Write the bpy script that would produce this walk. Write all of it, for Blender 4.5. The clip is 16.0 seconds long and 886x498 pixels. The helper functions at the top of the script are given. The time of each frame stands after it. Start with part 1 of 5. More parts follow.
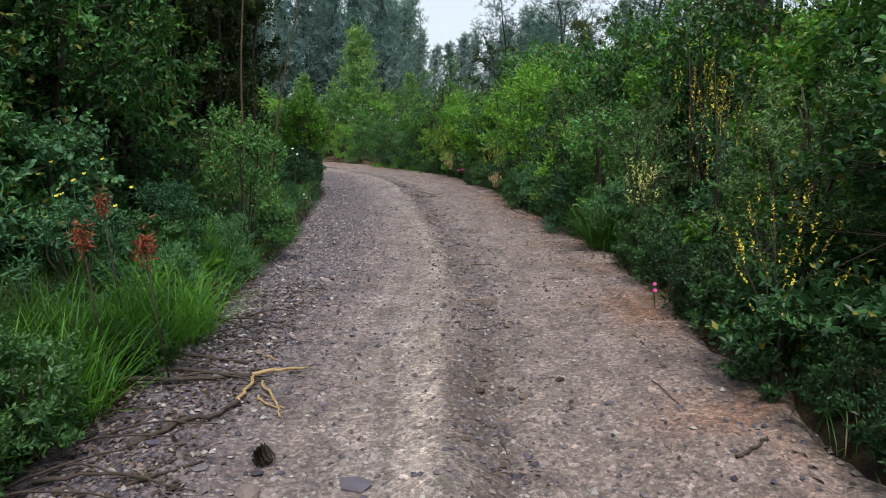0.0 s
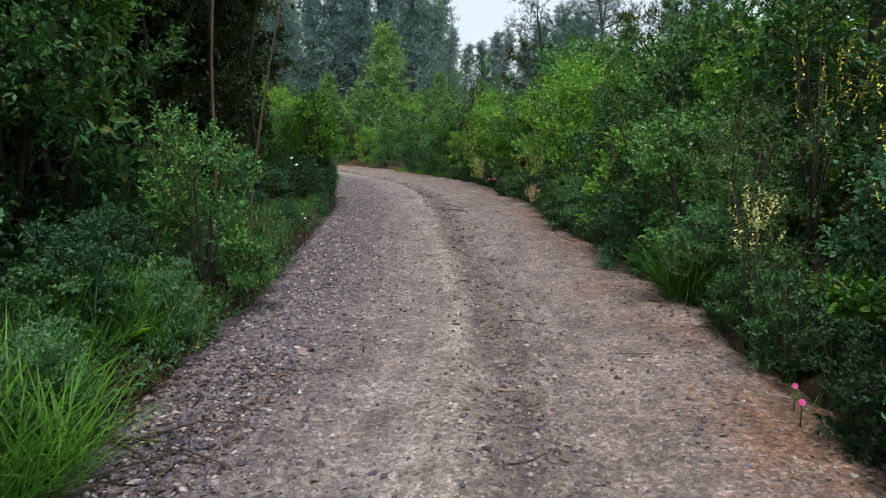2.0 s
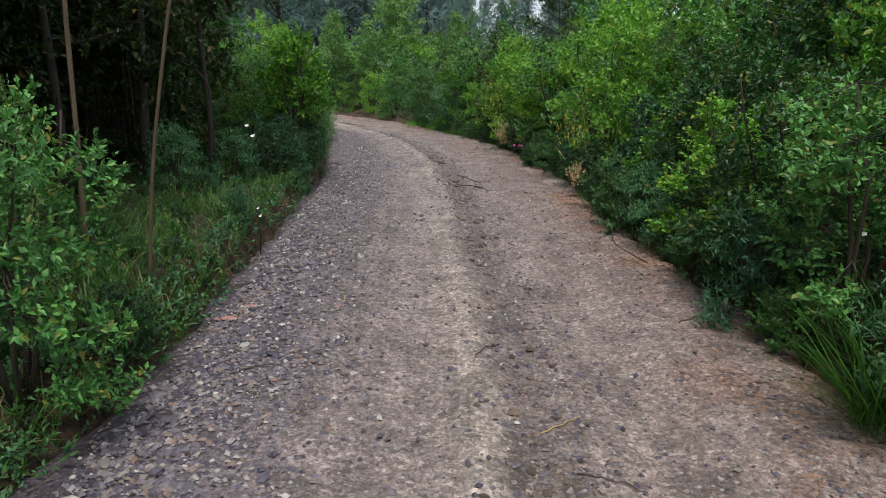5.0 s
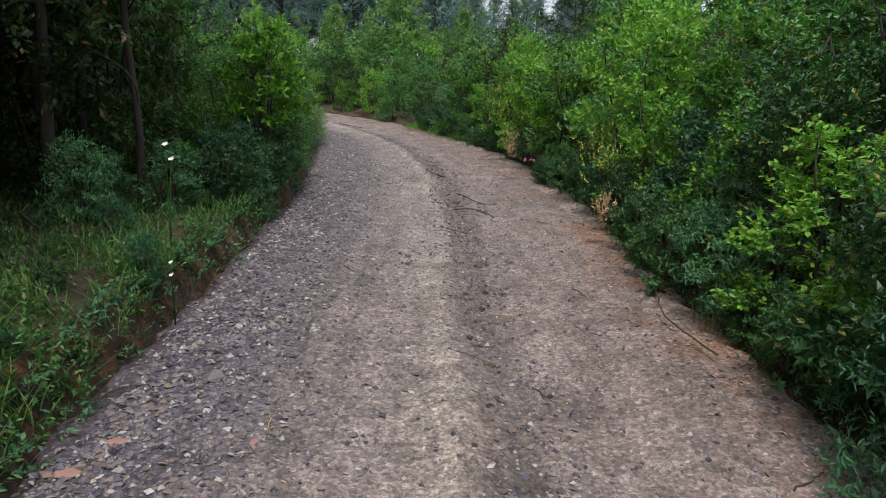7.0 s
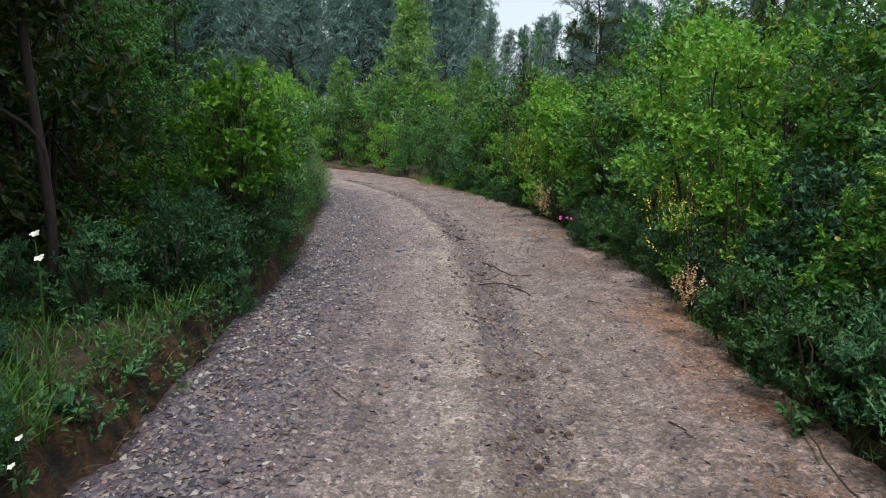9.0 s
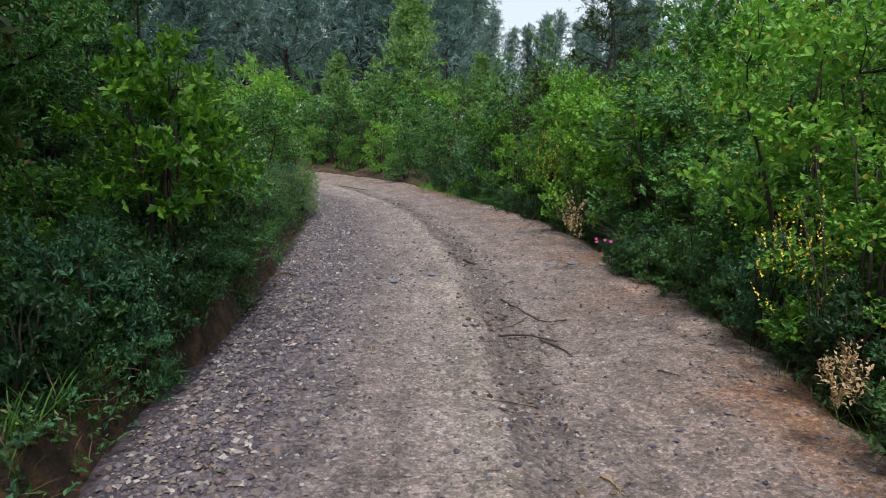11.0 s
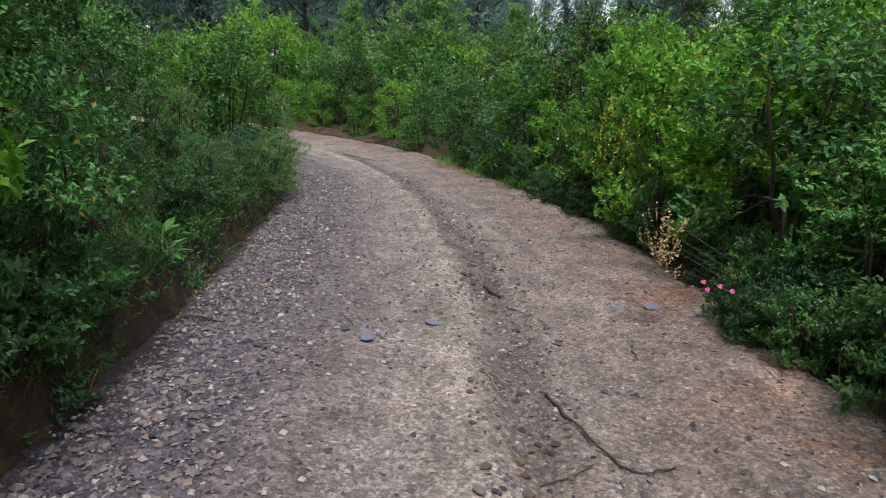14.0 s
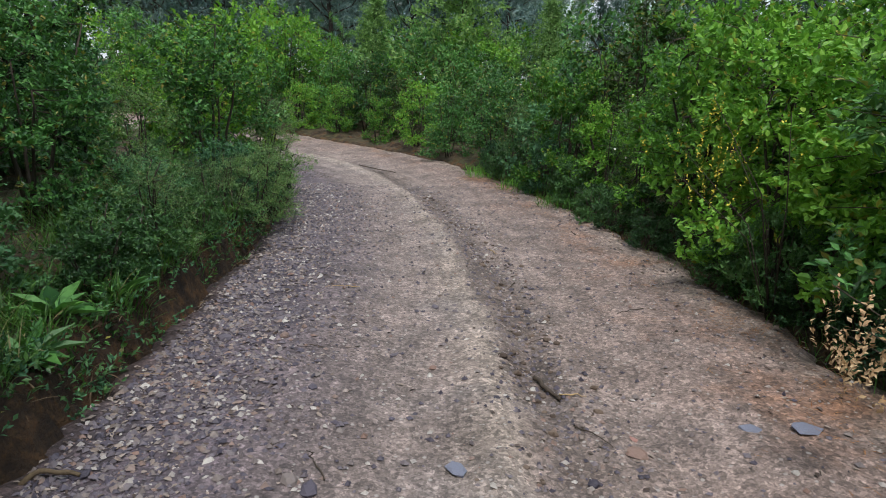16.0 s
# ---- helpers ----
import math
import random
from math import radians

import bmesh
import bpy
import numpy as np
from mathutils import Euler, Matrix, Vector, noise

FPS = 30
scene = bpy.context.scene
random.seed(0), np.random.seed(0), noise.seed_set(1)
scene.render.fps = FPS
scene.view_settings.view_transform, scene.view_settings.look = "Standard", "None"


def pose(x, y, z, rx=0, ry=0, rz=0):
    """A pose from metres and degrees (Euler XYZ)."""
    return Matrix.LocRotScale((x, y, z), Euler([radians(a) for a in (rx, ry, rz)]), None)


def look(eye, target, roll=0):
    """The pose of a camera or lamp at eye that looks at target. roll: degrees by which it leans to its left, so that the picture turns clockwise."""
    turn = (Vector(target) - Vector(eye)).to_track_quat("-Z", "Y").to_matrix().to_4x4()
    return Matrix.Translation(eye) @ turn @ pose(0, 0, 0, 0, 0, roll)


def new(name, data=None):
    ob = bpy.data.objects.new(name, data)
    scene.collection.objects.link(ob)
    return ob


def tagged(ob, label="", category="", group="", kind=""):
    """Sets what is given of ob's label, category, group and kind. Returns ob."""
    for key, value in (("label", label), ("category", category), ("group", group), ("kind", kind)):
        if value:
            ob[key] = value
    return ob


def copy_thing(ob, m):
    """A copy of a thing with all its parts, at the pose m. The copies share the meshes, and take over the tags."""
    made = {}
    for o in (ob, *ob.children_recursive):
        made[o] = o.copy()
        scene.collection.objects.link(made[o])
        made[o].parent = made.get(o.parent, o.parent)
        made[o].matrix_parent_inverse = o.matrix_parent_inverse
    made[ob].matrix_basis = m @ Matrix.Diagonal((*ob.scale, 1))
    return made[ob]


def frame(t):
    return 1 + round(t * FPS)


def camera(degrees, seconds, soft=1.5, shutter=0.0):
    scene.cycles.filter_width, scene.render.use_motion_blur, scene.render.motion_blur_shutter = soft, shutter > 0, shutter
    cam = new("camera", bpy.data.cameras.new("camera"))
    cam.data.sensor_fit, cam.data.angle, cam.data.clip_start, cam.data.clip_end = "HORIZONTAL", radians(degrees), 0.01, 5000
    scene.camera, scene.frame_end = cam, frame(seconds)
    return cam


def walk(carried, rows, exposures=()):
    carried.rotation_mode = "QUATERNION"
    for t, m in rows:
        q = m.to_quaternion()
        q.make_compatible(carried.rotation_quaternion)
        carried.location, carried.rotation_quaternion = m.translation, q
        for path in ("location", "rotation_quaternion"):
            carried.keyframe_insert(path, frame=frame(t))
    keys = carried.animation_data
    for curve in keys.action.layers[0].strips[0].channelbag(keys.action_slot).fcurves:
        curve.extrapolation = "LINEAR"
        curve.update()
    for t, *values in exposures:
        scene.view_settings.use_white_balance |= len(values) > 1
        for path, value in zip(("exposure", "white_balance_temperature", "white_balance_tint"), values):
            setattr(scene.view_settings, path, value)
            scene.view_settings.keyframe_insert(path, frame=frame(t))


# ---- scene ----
cam = camera(68.5, 16.0, 1.0)
METRES, EYE, TILT, LEAN, TURN = 13.9, 1.5, 0.0, 0.0, 0.0
ROWS = [
    (0.0, 0.0, 0.0, 0.0, 0.11, -9.88, -0.6),
    (0.5, 0.0023, 0.0317, 0.0004, 1.66, -8.48, -0.41),
    (1.0, 0.0034, 0.0592, 0.0024, 2.23, -9.8, -2.29),
    (1.5, 0.0015, 0.0936, 0.0055, 1.15, -10.5, -0.32),
    (2.0, 0.0023, 0.1266, 0.0059, 2.82, -9.83, -0.77),
    (2.5, 0.001, 0.156, 0.0083, 3.08, -10.09, -2.79),
    (3.0, -0.0035, 0.1884, 0.0115, 1.07, -9.73, -1.36),
    (3.5, -0.005, 0.2221, 0.0115, 3.38, -9.4, -1.65),
    (4.0, -0.0071, 0.251, 0.0135, 4.73, -11.69, -2.53),
    (6.5, -0.0109, 0.393, 0.0217, 2.67, -15.24, -2.13),
    (7.0, -0.0112, 0.4257, 0.0228, 4.74, -14.73, -3.54),
    (7.5, -0.0147, 0.4555, 0.0214, 3.47, -13.78, -1.88),
    (8.0, -0.0155, 0.4853, 0.0203, 5.05, -12.65, -2.48),
    (8.5, -0.0175, 0.5156, 0.0202, 6.1, -12.17, -3.28),
    (9.0, -0.0258, 0.5459, 0.0185, 5.76, -10.37, -1.59),
    (11.5, -0.0454, 0.7004, 0.0166, 5.74, -10.24, -1.86),
    (12.0, -0.0469, 0.7309, 0.0132, 7.1, -11.64, -3.6),
    (12.5, -0.0472, 0.7643, 0.0158, 8.24, -13.73, -3.97),
    (13.0, -0.0529, 0.7971, 0.0139, 6.83, -12.69, -2.26),
    (13.5, -0.0572, 0.8328, 0.0142, 8.7, -12.06, -2.77),
    (14.0, -0.0583, 0.8649, 0.0172, 8.11, -13.56, -4.0),
    (14.5, -0.0636, 0.896, 0.017, 7.05, -13.49, -2.29),
    (15.0, -0.0659, 0.9269, 0.017, 8.75, -13.53, -3.31),
    (15.5, -0.0674, 0.9578, 0.0189, 9.84, -12.71, -5.04),
    (16.0, -0.0765, 0.9918, 0.0165, 10.65, -13.51, -3.24),
]
walk(cam, [(t, pose(0, 0, EYE, TILT, LEAN, TURN) @ pose(METRES * x, METRES * y, METRES * z, 90 + pitch, roll, yaw)) for t, x, y, z, yaw, pitch, roll in ROWS])

# ---- world, sun ----
world = bpy.data.worlds.new("overcast_sky")
scene.world = world
world.use_nodes = True
wn, wl = world.node_tree.nodes, world.node_tree.links
wn.clear()
sky = wn.new("ShaderNodeTexSky")
sky.sky_type, sky.sun_disc = "NISHITA", False
sky.sun_elevation, sky.sun_rotation = radians(65), radians(172)
sky.dust_density, sky.air_density = 4.0, 1.0
sky_bg, cloud_bg, sky_add, sky_out = (wn.new("ShaderNode" + n) for n in ("Background", "Background", "AddShader", "OutputWorld"))
sky_bg.inputs["Strength"].default_value = 0.06
cloud_bg.inputs["Color"].default_value = (0.85, 0.93, 1.0, 1)
cloud_bg.inputs["Strength"].default_value = 0.79
wl.new(sky.outputs[0], sky_bg.inputs["Color"])
wl.new(sky_bg.outputs[0], sky_add.inputs[0])
wl.new(cloud_bg.outputs[0], sky_add.inputs[1])
wl.new(sky_add.outputs[0], sky_out.inputs[0])

sun_data = bpy.data.lights.new("sun", "SUN")
sun_data.energy, sun_data.angle, sun_data.color = 2.25, radians(14), (1.0, 0.98, 0.95)
sun = new("sun", sun_data)
sun.matrix_basis = look((2, -15, 34), (0, 0, 0))


# ---- materials ----
class Nodes:
    """A small wrapper for building node materials."""

    def __init__(self, name):
        self.mat = bpy.data.materials.new(name)
        self.mat.use_nodes = True
        self.tree = self.mat.node_tree
        self.tree.nodes.clear()
        self.out = self.tree.nodes.new("ShaderNodeOutputMaterial")

    def put(self, kind, props=(), **sockets):
        node = self.tree.nodes.new("ShaderNode" + kind)
        for key, value in dict(props).items():
            setattr(node, key, value)
        for key, value in sockets.items():
            self.plug(node, key, value)
        return node

    def plug(self, node, key, value):
        sock = node.inputs[int(key[1:]) if key[0] == "i" and key[1:].isdigit() else key.replace("_", " ")]
        if isinstance(value, bpy.types.NodeSocket):
            self.tree.links.new(value, sock)
        else:
            sock.default_value = value

    def noise(self, vec, scale, detail=4.0, rough=0.6):
        return self.put("TexNoise", Vector=vec, Scale=scale, Detail=detail, Roughness=rough).outputs["Fac"]

    def ramp(self, fac, stops):
        node = self.put("ValToRGB", Fac=fac)
        e = node.color_ramp.elements
        while len(e) < len(stops):
            e.new(0.5)
        for el, (p, c) in zip(e, stops):
            el.position = p
            el.color = (c, c, c, 1) if isinstance(c, (int, float)) else (*c, 1)
        return node.outputs["Color"]

    def mix(self, fac, a, b, blend="MIX"):
        node = self.put("MixRGB", {"blend_type": blend})
        for k, v in zip((0, 1, 2), (fac, a, b)):
            self.plug(node, "i%d" % k, (*v, 1) if isinstance(v, tuple) and len(v) == 3 else v)
        return node.outputs[0]

    def math(self, op, a, b=0.0):
        return self.put("Math", {"operation": op}, i0=a, i1=b).outputs[0]

    def done(self, shader):
        self.tree.links.new(shader, self.out.inputs["Surface"])
        return self.mat


def leaf_material(name, dark, light, tip=None, rough=0.42, through_light=0.17):
    """Leaves: hue varies leaf by leaf, bush by bush and in drifts; light shines partly through."""
    n = Nodes(name)
    geo, info, co = n.put("NewGeometry"), n.put("ObjectInfo"), n.put("TexCoord")
    drift = n.noise(geo.outputs["Position"], 1.7, 3.0)
    pick = n.math("ADD", n.math("MULTIPLY", geo.outputs["Random Per Island"], 0.55), n.math("MULTIPLY", drift, 0.70))
    pick = n.math("ADD", pick, n.math("MULTIPLY", n.math("SUBTRACT", info.outputs["Random"], 0.5), 0.6))
    old = tuple(0.62 * c for c in dark)
    young = tuple(min(1.0, k * c) for k, c in zip((1.28, 1.12, 0.95), light))
    col = n.ramp(pick, [(0.18, old), (0.42, dark), (0.74, light), (0.95, young)])
    if tip:
        odd = n.ramp(geo.outputs["Random Per Island"], [(0.93, 0.0), (0.96, 1.0)])
        col = n.mix(odd, col, tip)
    vein = n.noise(co.outputs["Object"], 60.0, 2.0)
    col = n.mix(0.35, col, n.ramp(vein, [(0.3, 0.55), (0.7, 1.25)]), "MULTIPLY")
    bsdf = n.put("BsdfPrincipled", Base_Color=col, Roughness=rough)
    bsdf.inputs["Specular IOR Level"].default_value = 0.32
    tr = n.put("BsdfTranslucent", Color=n.mix(0.5, col, (0.14, 0.34, 0.03)))
    return n.done(n.put("MixShader", i0=through_light, i1=bsdf.outputs[0], i2=tr.outputs[0]).outputs[0])


def bark_material(name, dark, light, scale=30.0):
    n = Nodes(name)
    co = n.put("TexCoord").outputs["Object"]
    stretch = n.put("Mapping", Vector=co, Scale=(1, 1, 0.18)).outputs[0]
    ridges = n.noise(stretch, scale, 6.0, 0.7)
    blotch = n.noise(co, 3.0, 3.0)
    col = n.mix(blotch, n.ramp(ridges, [(0.3, dark), (0.7, light)]), n.ramp(ridges, [(0.3, dark), (0.8, tuple(0.6 * c for c in light))]))
    bump = n.put("Bump", Strength=0.6, Distance=0.01, Height=ridges)
    return n.done(n.put("BsdfPrincipled", Base_Color=col, Roughness=0.85, Normal=bump.outputs[0]).outputs[0])


def plain_material(name, a, b, rough=0.8, scale=25.0, island=True):
    """Dry things and petals: two colours, mixed piece by piece and by grain."""
    n = Nodes(name)
    geo = n.put("NewGeometry")
    grain = n.noise(n.put("TexCoord").outputs["Object"], scale, 5.0)
    fac = n.math("ADD", n.math("MULTIPLY", geo.outputs["Random Per Island"], 0.7), n.math("MULTIPLY", grain, 0.4)) if island else grain
    bump = n.put("Bump", Strength=0.4, Distance=0.004, Height=grain)
    return n.done(n.put("BsdfPrincipled", Base_Color=n.ramp(fac, [(0.2, a), (0.85, b)]), Roughness=rough, Normal=bump.outputs[0]).outputs[0])


def stone_material():
    n = Nodes("stone")
    geo, info = n.put("NewGeometry"), n.put("ObjectInfo")
    pick = n.math("FRACT", n.math("ADD", geo.outputs["Random Per Island"], info.outputs["Random"]))
    grain = n.noise(n.put("TexCoord").outputs["Object"], 45.0, 5.0)
    col = n.ramp(pick, [(0.0, (0.045, 0.040, 0.058)), (0.22, (0.100, 0.088, 0.118)), (0.48, (0.175, 0.152, 0.172)), (0.78, (0.22, 0.185, 0.170)), (0.86, (0.24, 0.15, 0.12)), (0.93, (0.36, 0.33, 0.31)), (1.0, (0.52, 0.49, 0.46))])
    col = n.mix(0.5, col, n.ramp(grain, [(0.3, 0.5), (0.7, 1.3)]), "MULTIPLY")
    bump = n.put("Bump", Strength=0.5, Distance=0.004, Height=grain)
    return n.done(n.put("BsdfPrincipled", Base_Color=col, Roughness=0.62, Normal=bump.outputs[0]).outputs[0])


def road_material():
    """Packed gravel and earth; the zones lie across the track (U) and drift along it (V), both in metres."""
    n = Nodes("packed_gravel")
    uv = n.put("UVMap", {"uv_map": "UVMap"}).outputs[0]
    sep = n.put("SeparateXYZ", Vector=uv)
    wob = n.noise(n.put("Mapping", Vector=uv, Scale=(1, 0.35, 1)).outputs[0], 1.2, 5.0, 0.65)
    u = n.math("ADD", sep.outputs[0], n.math("MULTIPLY", n.math("SUBTRACT", wob, 0.5), 0.5))
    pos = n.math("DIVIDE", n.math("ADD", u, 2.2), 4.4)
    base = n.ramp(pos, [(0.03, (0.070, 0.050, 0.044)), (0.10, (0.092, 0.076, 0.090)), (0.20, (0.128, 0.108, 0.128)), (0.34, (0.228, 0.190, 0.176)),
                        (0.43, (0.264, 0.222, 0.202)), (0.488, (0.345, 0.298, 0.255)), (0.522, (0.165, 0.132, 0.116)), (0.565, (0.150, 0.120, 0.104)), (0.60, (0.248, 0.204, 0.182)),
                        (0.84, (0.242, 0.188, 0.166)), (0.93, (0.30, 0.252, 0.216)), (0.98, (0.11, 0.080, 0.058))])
    # rusty needle drifts by the outer edge, pale dusty spots in the middle
    rust = n.math("MULTIPLY", n.ramp(n.noise(uv, 0.9, 5.0, 0.7), [(0.5, 0.0), (0.66, 0.75)]), n.ramp(pos, [(0.68, 0.0), (0.86, 1.0)]))
    col = n.mix(rust, base, (0.29, 0.135, 0.060))
    pale = n.math("MULTIPLY", n.ramp(n.noise(uv, 1.4, 6.0, 0.7), [(0.48, 0.0), (0.72, 0.5)]), n.ramp(pos, [(0.3, 0.0), (0.45, 1.0), (0.6, 0.3)]))
    col = n.mix(pale, col, (0.37, 0.350, 0.345))
    damp = n.ramp(n.noise(uv, 2.6, 6.0, 0.75), [(0.35, 0.42), (0.6, 1.28)])
    col = n.mix(0.75, col, damp, "MULTIPLY")
    streak = n.noise(n.put("Mapping", Vector=uv, Scale=(7.0, 0.5, 1)).outputs[0], 1.0, 5.0, 0.7)
    col = n.mix(0.6, col, n.ramp(streak, [(0.32, 0.55), (0.5, 1.0), (0.68, 1.35)]), "MULTIPLY")
    # grit: three sizes of cells, each with its own shade
    height = None
    for scale, weight in ((40.0, 0.62), (80.0, 0.62), (170.0, 0.3)):
        cell = n.put("TexVoronoi", {"feature": "F1"}, Vector=uv, Scale=scale)
        shade = n.put("SeparateColor", Color=cell.outputs["Color"]).outputs[0]
        col = n.mix(weight, col, n.ramp(shade, [(0.0, 0.35), (0.55, 0.95), (0.88, 1.3), (1.0, 1.8)]), "MULTIPLY")
        h = n.math("MULTIPLY", n.math("SUBTRACT", 1.0, cell.outputs["Distance"]), 1.0 / scale * 20)
        h = n.math("MULTIPLY", h, shade)
        height = h if height is None else n.math("ADD", height, h)
    fine = n.noise(uv, 240.0, 3.0)
    height = n.math("ADD", height, n.math("MULTIPLY", fine, 0.1))
    col = n.mix(1.0, col, (1.0, 0.95, 0.945), "MULTIPLY")
    # pale chips of stone pressed into the surface
    chip = n.put("TexVoronoi", {"feature": "F1"}, Vector=uv, Scale=30.0)
    chip_pick = n.ramp(n.put("SeparateColor", Color=chip.outputs["Color"]).outputs[1], [(0.84, 0.0), (0.90, 1.0)])
    chip_in = n.math("MULTIPLY", chip_pick, n.ramp(chip.outputs["Distance"], [(0.22, 1.0), (0.34, 0.0)]))
    col = n.mix(n.math("MULTIPLY", chip_in, 0.7), col, (0.42, 0.39, 0.37))
    height = n.math("ADD", height, n.math("MULTIPLY", chip_in, 0.35))
    bump = n.put("Bump", Strength=0.8, Distance=0.012, Height=height)
    rough = n.ramp(wob, [(0.3, 0.62), (0.7, 0.85)])
    bsdf = n.put("BsdfPrincipled", Base_Color=col, Roughness=rough, Normal=bump.outputs[0])
    return n.done(bsdf.outputs[0])


def soil_material():
    """Verge and forest floor: orange-brown earth where steep, litter and moss elsewhere."""
    n = Nodes("forest_soil")
    geo = n.put("NewGeometry")
    p = geo.outputs["Position"]
    up = n.put("SeparateXYZ", Vector=geo.outputs["True Normal"]).outputs[2]
    big, mid, fine = n.noise(p, 0.8, 4.0), n.noise(p, 7.0, 6.0, 0.7), n.noise(p, 60.0, 5.0, 0.7)
    litter = n.ramp(mid, [(0.3, (0.045, 0.032, 0.02)), (0.55, (0.10, 0.072, 0.042)), (0.75, (0.16, 0.12, 0.065))])
    moss = n.ramp(mid, [(0.3, (0.03, 0.042, 0.014)), (0.7, (0.085, 0.10, 0.03))])
    top = n.mix(n.ramp(big, [(0.4, 0.0), (0.6, 0.8)]), litter, moss)
    earth = n.ramp(mid, [(0.36, (0.026, 0.016, 0.010)), (0.50, (0.062, 0.034, 0.016)), (0.62, (0.14, 0.070, 0.026))])
    col = n.mix(n.ramp(up, [(0.80, 1.0), (0.95, 0.0)]), top, earth)
    col = n.mix(0.6, col, n.ramp(fine, [(0.3, 0.5), (0.7, 1.4)]), "MULTIPLY")
    h = n.math("ADD", mid, n.math("MULTIPLY", fine, 0.4))
    bump = n.put("Bump", Strength=1.0, Distance=0.08, Height=h)
    return n.done(n.put("BsdfPrincipled", Base_Color=col, Roughness=0.9, Normal=bump.outputs[0]).outputs[0])


ROAD, SOIL, STONE = road_material(), soil_material(), stone_material()
MID_LEAF = leaf_material("mid_green_leaf", (0.028, 0.092, 0.030), (0.112, 0.305, 0.080), (0.26, 0.24, 0.05))
# mid-green leaf darkened in colour for the shade at the hedge's foot
SHADE_LEAF = leaf_material("low_shrub_leaf", (0.016, 0.050, 0.020), (0.065, 0.165, 0.055), None)
BRIGHT_LEAF = leaf_material("bright_green_leaf", (0.056, 0.180, 0.028), (0.215, 0.480, 0.072), (0.36, 0.36, 0.05), through_light=0.36)
OAK_LEAF = leaf_material("young_oak_leaf", (0.055, 0.175, 0.014), (0.205, 0.440, 0.036), None, 0.42, 0.36)
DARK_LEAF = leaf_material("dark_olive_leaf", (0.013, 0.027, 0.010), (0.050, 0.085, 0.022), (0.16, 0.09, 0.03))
BLUE_LEAF = leaf_material("grey_green_leaf", (0.024, 0.082, 0.044), (0.092, 0.235, 0.110), None, 0.6)
NEEDLE = leaf_material("heath_needle", (0.042, 0.100, 0.034), (0.155, 0.295, 0.100), (0.22, 0.15, 0.06))
# aerial haze put into the far pines' needle colour as a pale blue
HAZE_NEEDLE = leaf_material("far_pine_needle", (0.095, 0.170, 0.190), (0.205, 0.315, 0.335), None, 0.6, 0.3)
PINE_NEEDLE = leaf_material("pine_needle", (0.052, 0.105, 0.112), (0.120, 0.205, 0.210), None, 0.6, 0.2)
PALE_LEAF = leaf_material("pale_green_leaf", (0.120, 0.230, 0.075), (0.290, 0.480, 0.170), None, 0.6, 0.4)
GRASS = leaf_material("grass_blade", (0.028, 0.085, 0.020), (0.095, 0.225, 0.050), (0.30, 0.27, 0.13), 0.5, 0.4)
LUSH_GRASS = leaf_material("lush_grass_blade", (0.040, 0.135, 0.018), (0.110, 0.310, 0.036), None, 0.5, 0.4)
STEM = bark_material("shrub_stem", (0.026, 0.020, 0.014), (0.085, 0.064, 0.046))
PALE_STEM = bark_material("pale_stem", (0.07, 0.05, 0.03), (0.20, 0.145, 0.085))
BARK = bark_material("dark_bark", (0.018, 0.014, 0.011), (0.075, 0.058, 0.045), 22.0)
STRIPPED = plain_material("stripped_wood", (0.30, 0.19, 0.08), (0.55, 0.40, 0.20), 0.6, 30.0, False)
DEAD_WOOD = plain_material("dead_wood", (0.025, 0.018, 0.014), (0.10, 0.075, 0.055), 0.85, 30.0, False)
LITTER = plain_material("dead_leaves", (0.055, 0.036, 0.030), (0.35, 0.29, 0.25))
RUST = plain_material("rust_brown_frond", (0.14, 0.035, 0.015), (0.30, 0.085, 0.03))
BEIGE = plain_material("dry_beige_leaf", (0.34, 0.21, 0.10), (0.62, 0.45, 0.26))
YELLOW = plain_material("yellow_petal", (0.55, 0.43, 0.03), (0.76, 0.66, 0.08), 0.6)
WHITE = plain_material("white_petal", (0.70, 0.68, 0.60), (0.85, 0.84, 0.78), 0.6)
PINK = plain_material("pink_petal", (0.50, 0.025, 0.20), (0.66, 0.08, 0.32), 0.6)

# ---- plan of the track: centre line and half width ----
CENTRE = [(0.3, -60), (0.1, -14), (0.02, -5), (0, 0), (0, 3), (0, 6), (-0.10, 8), (-0.35, 10), (-0.57, 12), (-0.76, 14), (-1.06, 16), (-1.48, 18), (-2.02, 20),
          (-2.68, 22), (-3.7, 24.3), (-5.4, 26.7), (-8.0, 28.6), (-12.5, 30.4), (-20, 31.6), (-40, 33)]
HALF = [1.7, 1.7, 1.7, 1.68, 1.7, 1.72, 1.75, 1.75, 1.78, 1.88, 1.95, 1.98, 1.92, 1.85, 1.85, 1.85, 1.85, 1.85, 1.85, 1.85]


def spline(points, steps):
    """Catmull-Rom through the points."""
    p = np.array(points, float)
    p = np.vstack([2 * p[0] - p[1], p, 2 * p[-1] - p[-2]])
    out = []
    for i in range(1, len(p) - 2):
        for t in np.arange(steps) / steps:
            a, b, c, d = p[i - 1:i + 3]
            out.append(0.5 * (2 * b + (c - a) * t + (2 * a - 5 * b + 4 * c - d) * t * t + (3 * b - a - 3 * c + d) * t ** 3))
    return np.array(out + [p[-2]])


LINE = spline([(x, y, h) for (x, y), h in zip(CENTRE, HALF)], 24)
LINE_S = np.concatenate([[0], np.cumsum(np.hypot(*np.diff(LINE[:, :2], axis=0).T))])


